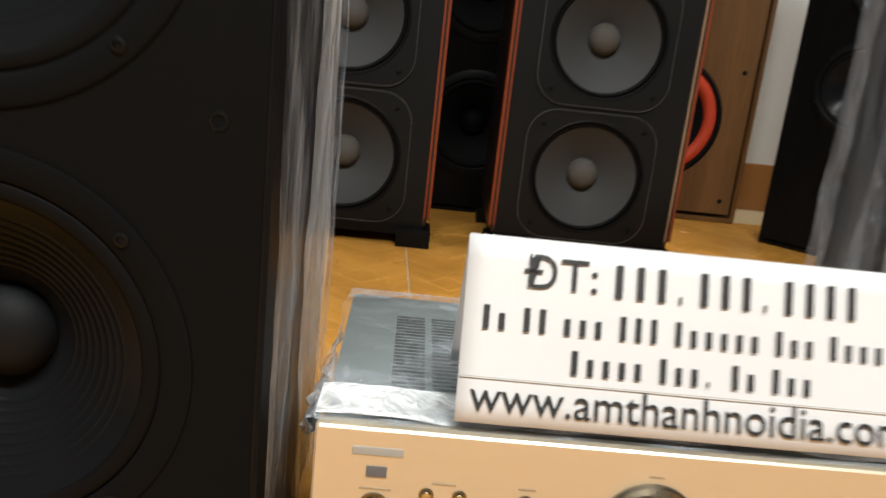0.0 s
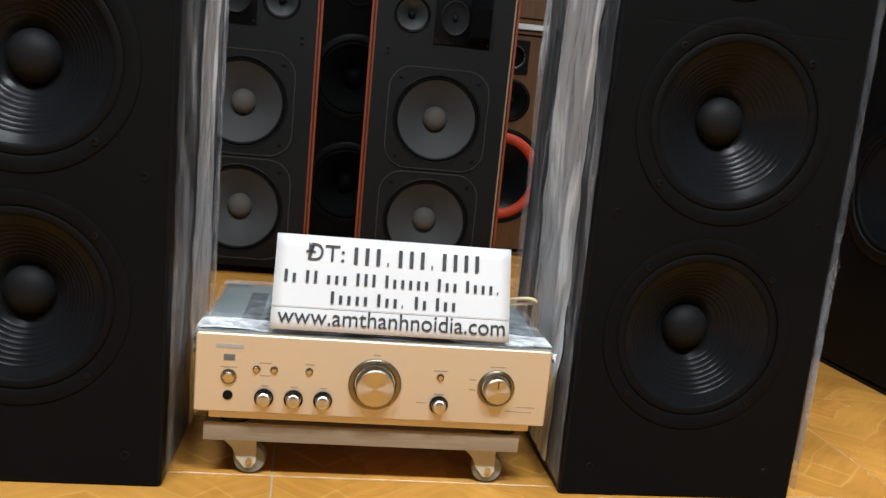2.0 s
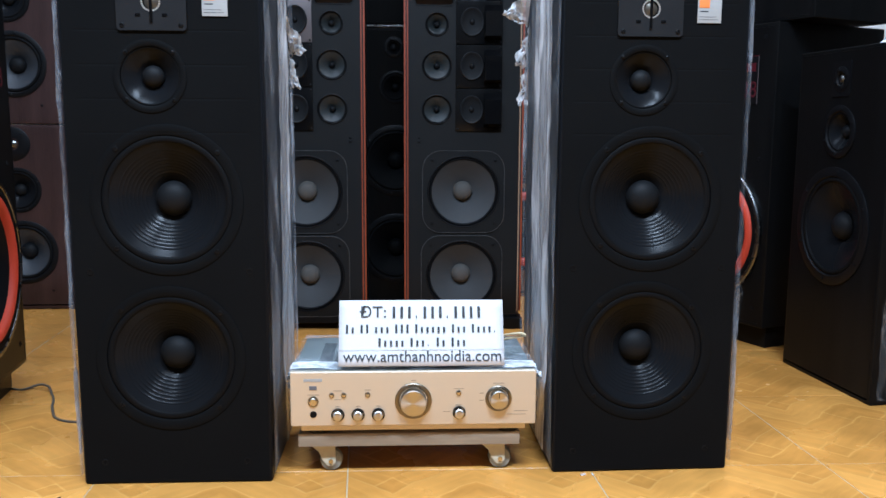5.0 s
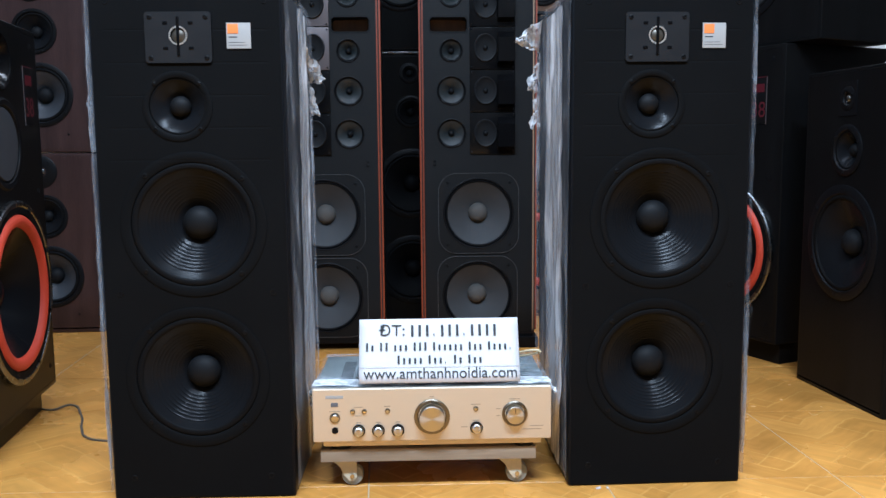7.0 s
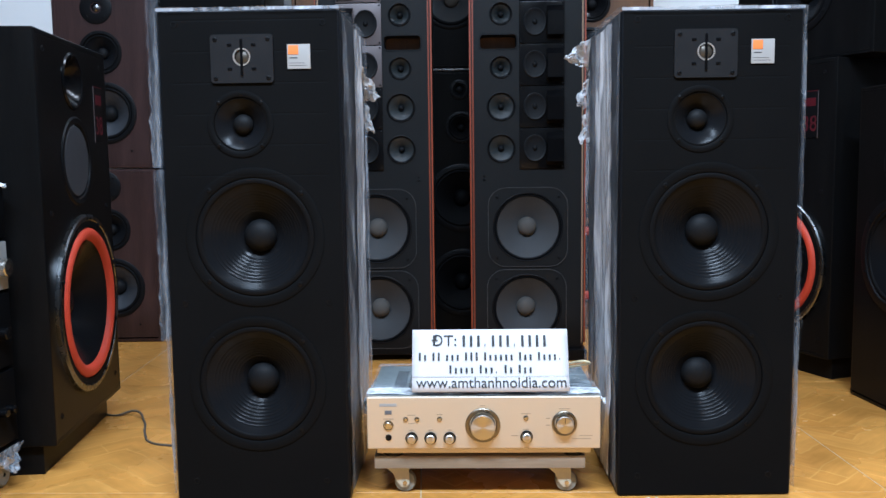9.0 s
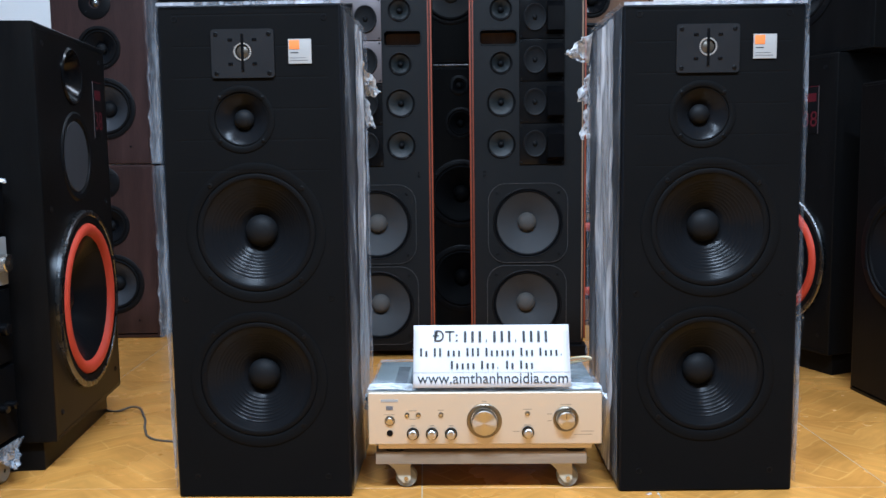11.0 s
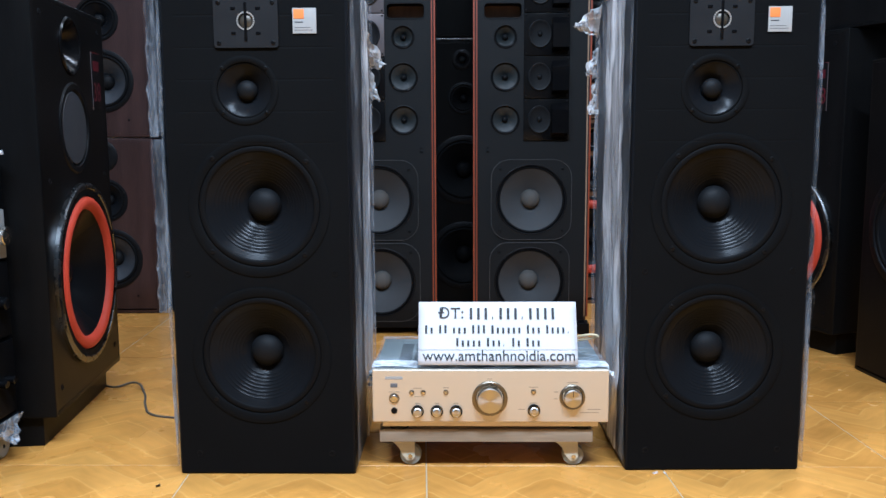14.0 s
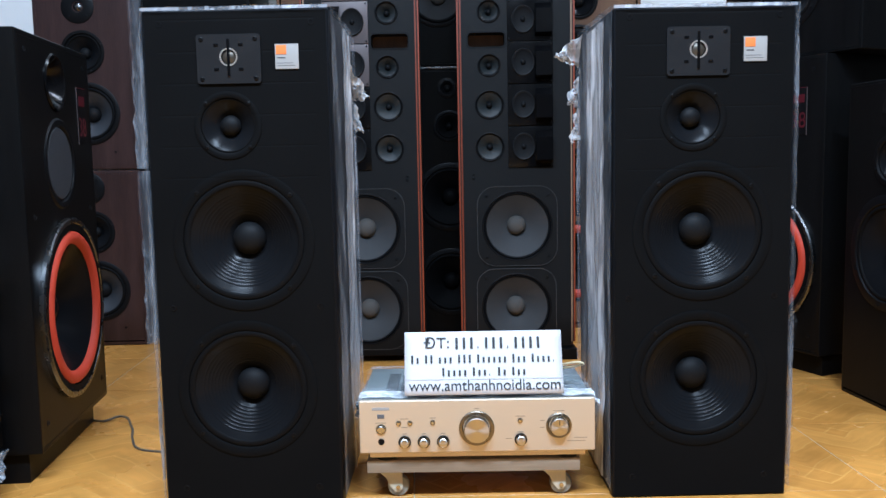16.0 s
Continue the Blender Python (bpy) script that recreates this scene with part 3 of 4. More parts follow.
left_front = front_speaker("floor_speaker", pose(-0.412, -0.012, 0, 0, 0, 0), 0.326, 0.898, 1, "black three-way tower speaker wrapped in clear stretch film")
right_front = front_speaker("floor_speaker", pose(0.4125, 0.012, 0, 0, 0, 1.2), 0.324, 0.89, -1, "black three-way tower speaker wrapped in torn milky film")
flap("torn_film", right_front, M_TUFT, (-0.166, 0.335, 0.82), (-0.166, 0.29, 0.885), (-0.222, 0.33, 0.845), 0.012, 5, "torn flap of stretch film")
flap("torn_film", right_front, M_TUFT, (-0.166, 0.34, 0.74), (-0.166, 0.31, 0.82), (-0.188, 0.35, 0.745), 0.012, 6, "torn flap of stretch film")
flap("torn_film", right_front, M_TUFT, (-0.166, 0.34, 0.68), (-0.166, 0.32, 0.76), (-0.182, 0.35, 0.66), 0.01, 9, "torn flap of stretch film")
flap("torn_film", left_front, M_TUFT, (0.167, 0.33, 0.76), (0.167, 0.25, 0.83), (0.196, 0.34, 0.765), 0.014, 7, "torn flap of stretch film")
flap("torn_film", left_front, M_TUFT, (0.167, 0.33, 0.7), (0.167, 0.3, 0.77), (0.186, 0.34, 0.69), 0.01, 12, "torn flap of stretch film")
flap("torn_film", left_front, M_TUFT, (-0.12, 0.1, 0.9), (0.02, 0.12, 0.9), (-0.08, 0.16, 0.925), 0.012, 14, "crumpled film lying on the top")

flap("loose_film", left_front, M_CLEAR, (-0.167, 0.04, 0.4), (-0.167, 0.3, 0.33), (-0.215, 0.13, 0.01), 0.014, 22, "loose clear film trailing to the floor")
flap("loose_film", right_front, M_CLEAR, (0.166, 0.0, 0.42), (0.166, 0.16, 0.3), (0.19, 0.03, 0.014), 0.01, 24, "loose clear film trailing to the floor")

# ---- amplifier on its trolley, with the card ----


def trolley():
    ob = thing("trolley", pose(-0.006, 0.012, 0), "small plywood trolley on four cream casters under the amplifier", "trolley")
    part("board", boxed((-0.2, 0.0, 0.0495), (0.197, 0.24, 0.0735), 0.0015), M_PLY, ob, "plywood board")
    for x in (-0.148, 0.16):
        for y in (0.03, 0.205):
            c = part("caster", boxed((x - 0.036, y - 0.02, 0.0462), (x + 0.016, y + 0.022, 0.0497), 0.001), M_CREAM, ob, "cream metal swivel caster")
            for sy in (-0.0135, 0.0105):
                prof = [(x - 0.033, 0.047), (x + 0.012, 0.047), (x + 0.0125, 0.014), (x + 0.007, 0.0065), (x - 0.002, 0.0065), (x - 0.0115, 0.018), (x - 0.018, 0.033)]
                part("fork", plate(bmesh.new(), prof, (), y + sy, y + sy + 0.003), M_CREAM, c)
            wh = lathe(bmesh.new(), x + 0.004, G + 0.0205, [(0.004, 0), (0.012, 0), (0.0135, 0.001), (0.0185, 0.001), (0.0205, 0.004), (0.0205, 0.014), (0.0185, 0.017), (0.004, 0.017)], 28, y - 0.0095)
            part("wheel", wh, M_WHEEL, c, "grey nylon wheel")
            part("axle", lathe(bmesh.new(), x + 0.004, G + 0.0205, [(0.0042, 0), (0.0042, -0.003), (0, -0.0035)], 12, y - 0.0135), M_STEEL, c)
    return ob


trolley()


def amplifier():
    ob = thing("amplifier", pose(0, 0, 0), "champagne-gold stereo amplifier with a grey lid on a trolley", "amplifier")
    zb, zt = 0.0925, 0.1915
    part("chassis", boxed((-0.214, 0.011, 0.0945), (0.214, 0.255, zt - 0.003), 0.003), M_AMPTOP, ob, "grey-green steel lid")
    part("front_panel", boxed((-0.217, -0.002, zb), (0.217, 0.0115, zt), 0.0035, 3), M_GOLD, ob, "brushed champagne-gold front panel")
    part("lower_strip", boxed((-0.2, 0.006, 0.0815), (0.2, 0.03, 0.0935), 0.003), M_GOLD, ob)
    for x in (-0.17, 0.17):
        for y in (0.03, 0.22):
            part("foot", lathe(bmesh.new(), 0, 0, [(0, 0), (0.019, 0), (0.02, 0.004), (0.02, 0.0212), (0, 0.0212)], 20), M_PLASTIC, ob).matrix_local = pose(x, y, 0.0738, 90, 0, 0)
    for col in range(12):
        x0 = -0.173 + col * 0.029
        for k in range(22):
            y = 0.066 + k * 0.0065
            part("vent_slot", boxed((x0, y, zt - 0.0035), (x0 + 0.0235, y + 0.0035, zt - 0.0026)), M_SLOT, ob)

    def knob(name, x, z, r_out, r_in, deep, label):
        k = part(name, lathe(bmesh.new(), x, z, [(r_out, 0.001), (r_out, -0.002), (r_out - 0.0015, -0.003), (r_in + 0.003, -0.0025), (r_in + 0.001, 0.0), (r_in + 0.001, 0.004)], 44, -0.002), M_KNOBRING if r_out > 0.012 else M_PLASTIC, ob, label)
        part("grip", lathe(bmesh.new(), x, z, [(r_in, 0.003), (r_in, -deep + 0.0015), (r_in - 0.0015, -deep), (r_in * 0.55, -deep - 0.0006), (0, -deep - 0.0002)], 44, -0.002), M_SPUN, k, "turned steel grip")
        return k

    vol = knob("volume_knob", -0.001, 0.1375, 0.0325, 0.0235, 0.017, "large steel volume knob")
    sel = knob("selector_knob", 0.15, 0.1405, 0.0235, 0.0165, 0.014, "steel input selector knob")
    for x, z in ((-0.134, 0.1135), (-0.0985, 0.1135), (-0.063, 0.1135), (0.08, 0.1155)):
        knob("small_knob", x, z, 0.0112, 0.0086, 0.012, "small steel knob")
    part("pointer", boxed((0.1494, -0.0173, 0.1445), (0.1506, -0.0162, 0.1545)), M_INK, sel)
    for x, z, r in ((-0.1445, 0.149, 0.0047), (-0.1235, 0.149, 0.0047), (-0.0815, 0.1495, 0.0047), (0.079, 0.151, 0.0047)):
        bt = part("button", lathe(bmesh.new(), x, z, [(r, 0.001), (r, -0.001), (r - 0.0014, -0.0014), (r - 0.0014, 0.001)], 20, -0.002), M_KNOBRING, ob, "small round button")
        part("cap", lathe(bmesh.new(), x, z, [(r - 0.0018, 0.001), (r - 0.0018, -0.0032), (0, -0.0038)], 18, -0.002), M_STEEL, bt)
    pw = part("power_button", lathe(bmesh.new(), -0.177, 0.138, [(0.0095, 0.001), (0.0095, -0.0012), (0.0078, -0.0016), (0.0076, 0.001)], 28, -0.002), M_KNOBRING, ob, "round power button")
    part("cap", lathe(bmesh.new(), -0.177, 0.138, [(0.007, 0.001), (0.007, -0.0035), (0.0055, -0.0045), (0, -0.004)], 24, -0.002), M_STEEL, pw)
    part("headphone_jack", lathe(bmesh.new(), -0.177, 0.1145, [(0.006, 0.0005), (0.006, -0.001), (0.0042, -0.0012), (0.004, -0.0005), (0, -0.0005)], 20, -0.002), M_PLASTIC, ob, "black headphone socket")
    part("indicator", boxed((-0.1835, -0.0027, 0.1585), (-0.1705, -0.0015, 0.166), 0.0003), M_GLASS, ob, "smoked indicator window")
    # maker's mark as a plain outline, and small print as bars
    part("mark", boxed((-0.193, -0.0025, 0.1735), (-0.161, -0.0016, 0.179), 0.0003), M_BADGEW, ob, "pale maker's mark")
    small = [(-0.177, 0.15, 0.02), (-0.134, 0.157, 0.015), (-0.134, 0.141, 0.012), (-0.0815, 0.158, 0.011), (-0.134, 0.1285, 0.008), (-0.0985, 0.1285, 0.008), (-0.063, 0.1285, 0.008),
             (-0.001, 0.1745, 0.009), (0.079, 0.159, 0.017), (0.079, 0.129, 0.012), (0.058, 0.117, 0.012), (0.15, 0.168, 0.02), (0.12, 0.15, 0.008), (0.12, 0.137, 0.008), (0.19, 0.117, 0.024), (0.182, 0.111, 0.034)]
    for x, z, wd in small:
        part("print_line", boxed((x - wd / 2, -0.0023, z - 0.0006), (x + wd / 2, -0.0015, z + 0.0008)), M_PRINT, ob)
    wavy_sheet("lid_film", ob, M_WRAP, (-0.218, 0.0, zt + 0.0012), 0.436, 0.255, 30, 22, ((1, 0, 0), (0, 1, 0), (0, 0, 1)), 0.002, "clear film over the lid", seed=31, fringe=0.004)
    wavy_sheet("lid_film", ob, M_TUFT, (-0.218, 0.006, zt + 0.0016), 0.436, 0.045, 40, 6, ((1, 0, 0), (0, 1, 0), (0, 0, 1)), 0.004, "milky folded film along the front edge", seed=37)
    flap("torn_film", ob, M_TUFT, (-0.217, 0.02, 0.188), (-0.217, 0.22, 0.188), (-0.236, 0.11, 0.12), 0.012, 13, "torn end of the film")
    flap("torn_film", ob, M_TUFT, (0.216, 0.004, 0.192), (0.216, 0.07, 0.192), (0.232, 0.03, 0.165), 0.008, 11, "torn end of the film")
    return ob


amplifier()


def card():
    ob = thing("sign_card", pose(0.014, 0.0, 0.2), "white folded card printed with black shop lettering, leaning on the amplifier", "sign")
    W, tilt = 0.2925, math.degrees(math.atan2(0.0465, 0.108))
    bm = bmesh.new()
    n = 20
    for sgn in (0, 1):
        grid = []
        for i in range(n + 1):
            row = []
            for j in range(9):
                x, f = W * (i / n - 0.5), j / 8
                wob = 0.0005 * noise.noise(Vector((x * 14, f * 2.2, 4.0 + sgn)))
                y = 0.001 + 0.0465 * f + wob if sgn == 0 else 0.096 - 0.0475 * f + wob
                row.append(bm.verts.new((x, y, 0.108 * f)))
            grid.append(row)
        for i in range(n):
            for j in range(8):
                bm.faces.new((grid[i][j], grid[i + 1][j], grid[i + 1][j + 1], grid[i][j + 1]))
    sheet = part("sheet", bm, M_PAPER, ob, angle=50)
    sol = sheet.modifiers.new("thickness", "SOLIDIFY")
    sol.thickness, sol.offset = 0.0012, 0.0
    base = pose(0, 0.0, 0, 90 - tilt, 0, 0)
    hgt = math.hypot(0.108, 0.0465)

    def on(x, f):
        return base @ pose(x, hgt * f, 0.0013)

    def bars(words, f, x0, x1, size, weight):
        total = sum(len(w) for w in words) + 0.6 * (len(words) - 1)
        adv = (x1 - x0) / total
        x = x0
        for w in words:
            bmw = bmesh.new()
            for ch in w:
                hh = size * (0.72 if ch.isdigit() or ch.isupper() else 0.5)
                wd = adv * weight * (0.35 if ch in ".:," else 1.0)
                h2 = 0.16 * size if ch in ".," else hh
                box(bmw, (x + adv * 0.12, -0.36 * size, -0.0002), (x + adv * 0.12 + wd, -0.36 * size + h2, 0.0003))
                x += adv
            o = part("print_bar", bmw, M_INK, ob)
            o.matrix_local = on(0, f)
            x += adv * 0.6

    lettering("print", "\u0110T:", 0.0295, on(-0.086, 0.815), M_INK, ob, width=0.047)
    bars(["000.000.0000"], 0.815, -0.053, 0.1125, 0.0295, 0.34)
    bars(["Ax", "00", "xxx", "000", "Axxxxx", "Axx", "Axxx,"], 0.565, -0.135, 0.138, 0.021, 0.38)
    bars(["Axxxx", "Axx,", "Ax", "Axx"], 0.36, -0.0775, 0.082, 0.021, 0.38)
    lettering("print", "www.amthanhnoidia.com", 0.029, on(0.002, 0.14), M_INK, ob, width=0.279)
    crease = part("crease", boxed((-0.146, -0.0003, 0), (0.146, 0.0003, 0.0004)), M_BADGEW, ob)
    crease.matrix_local = on(0, 0.245)
    return ob


card()
tube("cord_loop", [(0.13, 0.1, 0.215), (0.17, 0.09, 0.232), (0.207, 0.075, 0.236), (0.204, 0.078, 0.2335), (0.165, 0.095, 0.222), (0.12, 0.12, 0.2)], 0.0023, M_CORD, None, "cream plastic cord loop lying on the amplifier", "cord")

# ---- the tall pair behind ----


def tall_speaker(m, mirror, label):
    """Slim tower: two grey woofers in moulded frames, a column of small units and a column of horns."""
    w, h, d = 0.36, 1.56, 0.29
    ob = thing("tower_speaker", m, label, "speaker", "tall pair with orange edges")
    s = -1 if mirror else 1
    part("cabinet", cabinet_body(bmesh.new(), w - 0.012, d, h - 0.035, 0.035, 0.003, 0.012), M_MAHOG, ob)
    xs = -0.082 * s
    small = [(0.666, 0.0405), (0.795, 0.0405), (0.915, 0.031), (1.077, 0.031), (1.2, 0.031)]
    holes = [circle(0, 0.419, 0.1105), circle(-0.004 * s, 0.161, 0.1105)] + [circle(xs, z, r) for z, r in small]
    holes.append(round_rect(-0.09 * s, 0.992, 0.116, 0.046, 0.012))
    W = w / 2 - 0.014
    part("baffle", plate(bmesh.new(), rect(-W, 0.04, W, h - 0.012), holes, -0.001, 0.012), M_CHAR, ob, "charcoal painted baffle")
    part("port", plate(bmesh.new(), round_rect(-0.09 * s, 0.992, 0.12, 0.05, 0.014), [round_rect(-0.09 * s, 0.992, 0.112, 0.042, 0.011)], -0.0025, 0.0, 0.06), M_PLASTIC, ob, "slot port")
    part("port_lining", boxed((-0.09 * s - 0.056, 0.055, 0.971), (-0.09 * s + 0.056, 0.058, 1.013)), M_PINE, ob, "raw wood seen in the port")
    for z, x in ((0.419, 0.0), (0.161, -0.004 * s)):
        fr = part("woofer", plate(bmesh.new(), round_rect(x, z, 0.246, 0.246, 0.055, 8), [circle(x, z, 0.1105, 48)], -0.004, 0.0, 0.004), M_CHAR, ob, "grey-coned woofer in a moulded square frame")
        # Thin rim carries the highlight along the moulded edge as a paler colour.
        part("rim", plate(bmesh.new(), round_rect(x, z, 0.25, 0.25, 0.057, 8), [round_rect(x, z, 0.247, 0.247, 0.0555, 8)], -0.0055, 0.0, -0.003), M_RIM, fr, "frame edge with a highlight in its colour")
        p = [(0.1105, -0.004), (0.1085, -0.0055), (0.1055, -0.005), (0.104, 0.002)]
        part("ring", lathe(bmesh.new(), x, z, p, 48), M_PLASTIC, fr)
        part("surround", lathe(bmesh.new(), x, z, [(0.1055, 0.0015)] + [(0.1055 - 0.009 * k / 5, 0.0015 - 0.0035 * math.sin(math.pi * k / 5)) for k in range(1, 6)], 48), M_RUBBER, fr)
        part("cone", lathe(bmesh.new(), x, z, [(0.0968, 0.0015), (0.078, 0.0155), (0.053, 0.033), (0.028, 0.047)], 48), M_GREYCONE, fr, "grey paper cone")
        part("dust_cap", lathe(bmesh.new(), x, z, [(0.0305, 0.0455), (0.029, 0.036), (0.023, 0.027), (0.013, 0.0215), (0, 0.02)], 32), M_GREYCAP, fr, "beige-grey dust cap")
        for qx in (-1, 1):
            for qz in (-1, 1):
                screw(fr, x + qx * 0.096, z + qz * 0.096, -0.004, 0.005)
    for z, r in small:
        driver(ob, "midrange" if r > 0.032 else "small_midrange", xs, z, r + 0.0045, r - 0.0005, r - 0.003, 0.02, 0.0095, M_MIDCONE, M_CAP, screws=4, phase=0.785, seg=32, label="small grey-green cone unit", cap_out=1.2)
    # horn column
    for k in range(5):
        z0 = 0.602 + k * 0.128
        # Mirrored tower's upper modules: a pale wall reflection is put into the colour.
        hm = part("horn", boxed((min(-0.026 * s, 0.113 * s), -0.006, z0), (max(-0.026 * s, 0.113 * s), 0.0, z0 + 0.125), 0.0015), M_TAUPE if mirror and k > 1 else M_HORN, ob, "gloss horn module coloured pale for its reflection" if mirror and k > 1 else "black gloss horn module")
        cx, cz = 0.022 * s, z0 + 0.064
        part("ring", lathe(bmesh.new(), cx, cz, [(0.042, 0), (0.042, -0.004), (0.0395, -0.007), (0.037, -0.006), (0.0355, 0)], 36, -0.006, 0.84), M_PLATE, hm)
        part("diaphragm", lathe(bmesh.new(), cx, cz, [(0.0365, -0.0045), (0.03, -0.0025), (0.02, -0.0008), (0.009, -0.0004), (0.0075, -0.004), (0.004, -0.0065), (0, -0.0072)], 36, -0.006, 0.84), M_CAP, hm)
        xa, xb = sorted((0.059 * s, 0.108 * s))
        bl = bmesh.new()
        vs = [bl.verts.new(q) for q in ((xa, -0.006, z0 + 0.012), (xb, -0.006, z0 + 0.012), (xb, -0.006, z0 + 0.112), (xa, -0.006, z0 + 0.112),
                                        (xa, -0.034, z0 + 0.022), (xb, -0.034, z0 + 0.022), (xb, -0.034, z0 + 0.092), (xa, -0.034, z0 + 0.092))]
        for f in ((4, 5, 6, 7), (0, 1, 5, 4), (1, 2, 6, 5), (2, 3, 7, 6), (3, 0, 4, 7)):
            bl.faces.new([vs[q] for q in f])
        part("horn_block", bl, M_HORN, hm)
        for qz in (0.006, 0.119):
            screw(hm, -0.02 * s, z0 + qz, -0.006, 0.003)
            screw(hm, 0.107 * s, z0 + qz, -0.006, 0.003)
    # edge strips
    for q in (-1, 1):
        xa, xb = sorted((q * (w / 2), q * (w / 2 - 0.005)))
        part("edge_strip", boxed((xa, -0.004, 0.05), (xb, 0.02, h), 0.0012), M_ORANGE, ob, "thin orange-brown edge strip")
        xa, xb = sorted((q * (w / 2 - 0.0052), q * (w / 2 - 0.0085)))
        part("edge_strip", boxed((xa, -0.002, 0.05), (xb, 0.012, h)), M_DARK, ob)
        xa, xb = sorted((q * (w / 2 - 0.0087), q * (w / 2 - 0.0125)))
        part("edge_strip", boxed((xa, -0.003, 0.05), (xb, 0.012, h), 0.001), M_ORANGE if q * s < 0 else M_PALEEDGE, ob, "thin inner edge strip")
    part("plinth", boxed((-w / 2 + 0.01, -0.004, 0.016), (w / 2 - 0.01, d, 0.0385), 0.002), M_PLASTIC, ob, "black plinth")
    for q in (-1, 1):
        xa, xb = sorted((q * (w / 2 + 0.004), q * (w / 2 - 0.062)))
        part("foot", boxed((xa, -0.02, G), (xb, 0.05, 0.03), 0.003), M_PLASTIC, ob, "black block foot")
        part("foot", boxed((xa, d - 0.06, G), (xb, d - 0.005, 0.03), 0.003), M_PLASTIC, ob, "black block foot")
    for xx, zz in ((-0.135 * s, 0.57),):
        screw(ob, xx, zz, -0.001, 0.005)
        screw(ob, xx, zz + 0.012, -0.001, 0.004)
    return ob


tall_speaker(pose(0.1665, 1.13, 0, 0, 0, 0), False, "tall charcoal tower speaker with orange edge strips and grey woofers")
tall_speaker(pose(-0.3085, 1.12, 0, 0, 0, 0), True, "tall charcoal tower speaker with orange edges behind a wrapped speaker")

# ---- stacked black speakers between and behind them ----


def black_stack(name, m, w, h, d, units, label, mat=None, group=""):
    ob = thing(name, m, label, "speaker", group)
    mat = mat or M_BLACKGLOSS
    foot = G if m.translation.z < 0.01 else 0.0
    part("cabinet", cabinet_body(bmesh.new(), w, d, h - foot, foot, 0.005, 0.014), mat, ob)
    W = w / 2 - 0.009
    part("baffle", plate(bmesh.new(), rect(-W, 0.009, W, h - 0.009), [circle(x, z, rs + 0.001) for _, x, z, R, rs, *_ in units], -0.001, 0.012), mat, ob)
    for nm, x, z, R, rs, rc, dep, rcap, cone, cap in units:
        driver(ob, nm, x, z, R, rs, rc, dep, rcap, cone, cap, y=-0.001, screws=6 if R > 0.05 else 4, seg=44)
    return ob


# Cones and caps use the darker rubber: the gap's shade put into their colour.
st = black_stack("bookshelf_speaker", pose(-0.052, 1.45, 0), 0.34, 0.94, 0.3,
            [("woofer", 0.01, 0.2, 0.12, 0.1, 0.088, 0.04, 0.03, M_RUBBER, M_RUBBER), ("woofer", 0.01, 0.5, 0.12, 0.1, 0.088, 0.04, 0.03, M_RUBBER, M_RUBBER),
             ("midrange", 0.01, 0.745, 0.055, 0.043, 0.036, 0.02, 0.014, M_RUBBER, M_RUBBER), ("tweeter", 0.006, 0.875, 0.035, 0.02, 0.017, 0.006, 0.012, M_CONE, M_CAP)],
            "dark black tower speaker standing in shadow between the tall pair")
part("top_strip", boxed((-0.17, -0.006, 0.9405), (0.17, 0.004, 0.9465), 0.001), M_CHROME, st, "bright strip along the top edge")
black_stack("bookshelf_speaker", pose(-0.052, 1.45, 0.948), 0.34, 0.55, 0.3,
            [("woofer", -0.02, 0.24, 0.108, 0.094, 0.082, 0.04, 0.028, M_GREYCONE, M_GREYCAP)], "black speaker with a pale grey cone stacked on another")

# ---- pine speakers near the wall ----


def pine_speaker(m, upper):
    h, w, d = 0.69, 0.39, 0.19
    ob = thing("pine_speaker", m, "knotty pine cabinet speaker with an orange-red woofer surround" if not upper else "knotty pine cabinet speaker stacked on another", "speaker", "pine speakers by the wall")
    foot = 0.0 if upper and m.translation.z > 0.01 else G
    part("cabinet", cabinet_body(bmesh.new(), w, d, h - foot, foot, 0.004, 0.018), M_PINE, ob)
    W = w / 2 - 0.017
    hs = [circle(-0.035, 0.245, 0.138), circle(-0.025, 0.478, 0.055), circle(-0.025, 0.61, 0.033)]
    part("baffle", plate(bmesh.new(), rect(-W, 0.017, W, h - 0.017), hs, 0.004, 0.016), M_PINE, ob, "pine front board")
    driver(ob, "woofer", -0.035, 0.245, 0.15, 0.137, 0.105, 0.05, 0.035, M_CONE, M_CAP, M_RED if not upper else M_RUBBER, y=0.004, screws=6, seg=52, label="woofer with an orange-red surround" if not upper else "black woofer")
    driver(ob, "midrange", -0.025, 0.478, 0.066, 0.054, 0.047, 0.02, 0.02, M_CONE, M_CAP, y=0.004, screws=4)
    pl = part("tweeter", plate(bmesh.new(), round_rect(-0.025, 0.61, 0.094, 0.1, 0.005), [circle(-0.025, 0.61, 0.033)], -0.001, 0.004, 0.03), M_PLASTIC, ob, "square black tweeter plate")
    part("ring", lathe(bmesh.new(), -0.025, 0.61, [(0.036, -0.001), (0.035, -0.0035), (0.032, -0.003), (0.031, 0.004)], 32), M_CHROME, pl, "silver ring")
    part("diaphragm", lathe(bmesh.new(), -0.025, 0.61, [(0.031, 0.004), (0.018, 0.02), (0, 0.016)], 28), M_CONE, pl)
    for qx in (-1, 1):
        for zz in (0.05, 0.37):
            screw(ob, qx * 0.15, zz, 0.004, 0.006)
    return ob


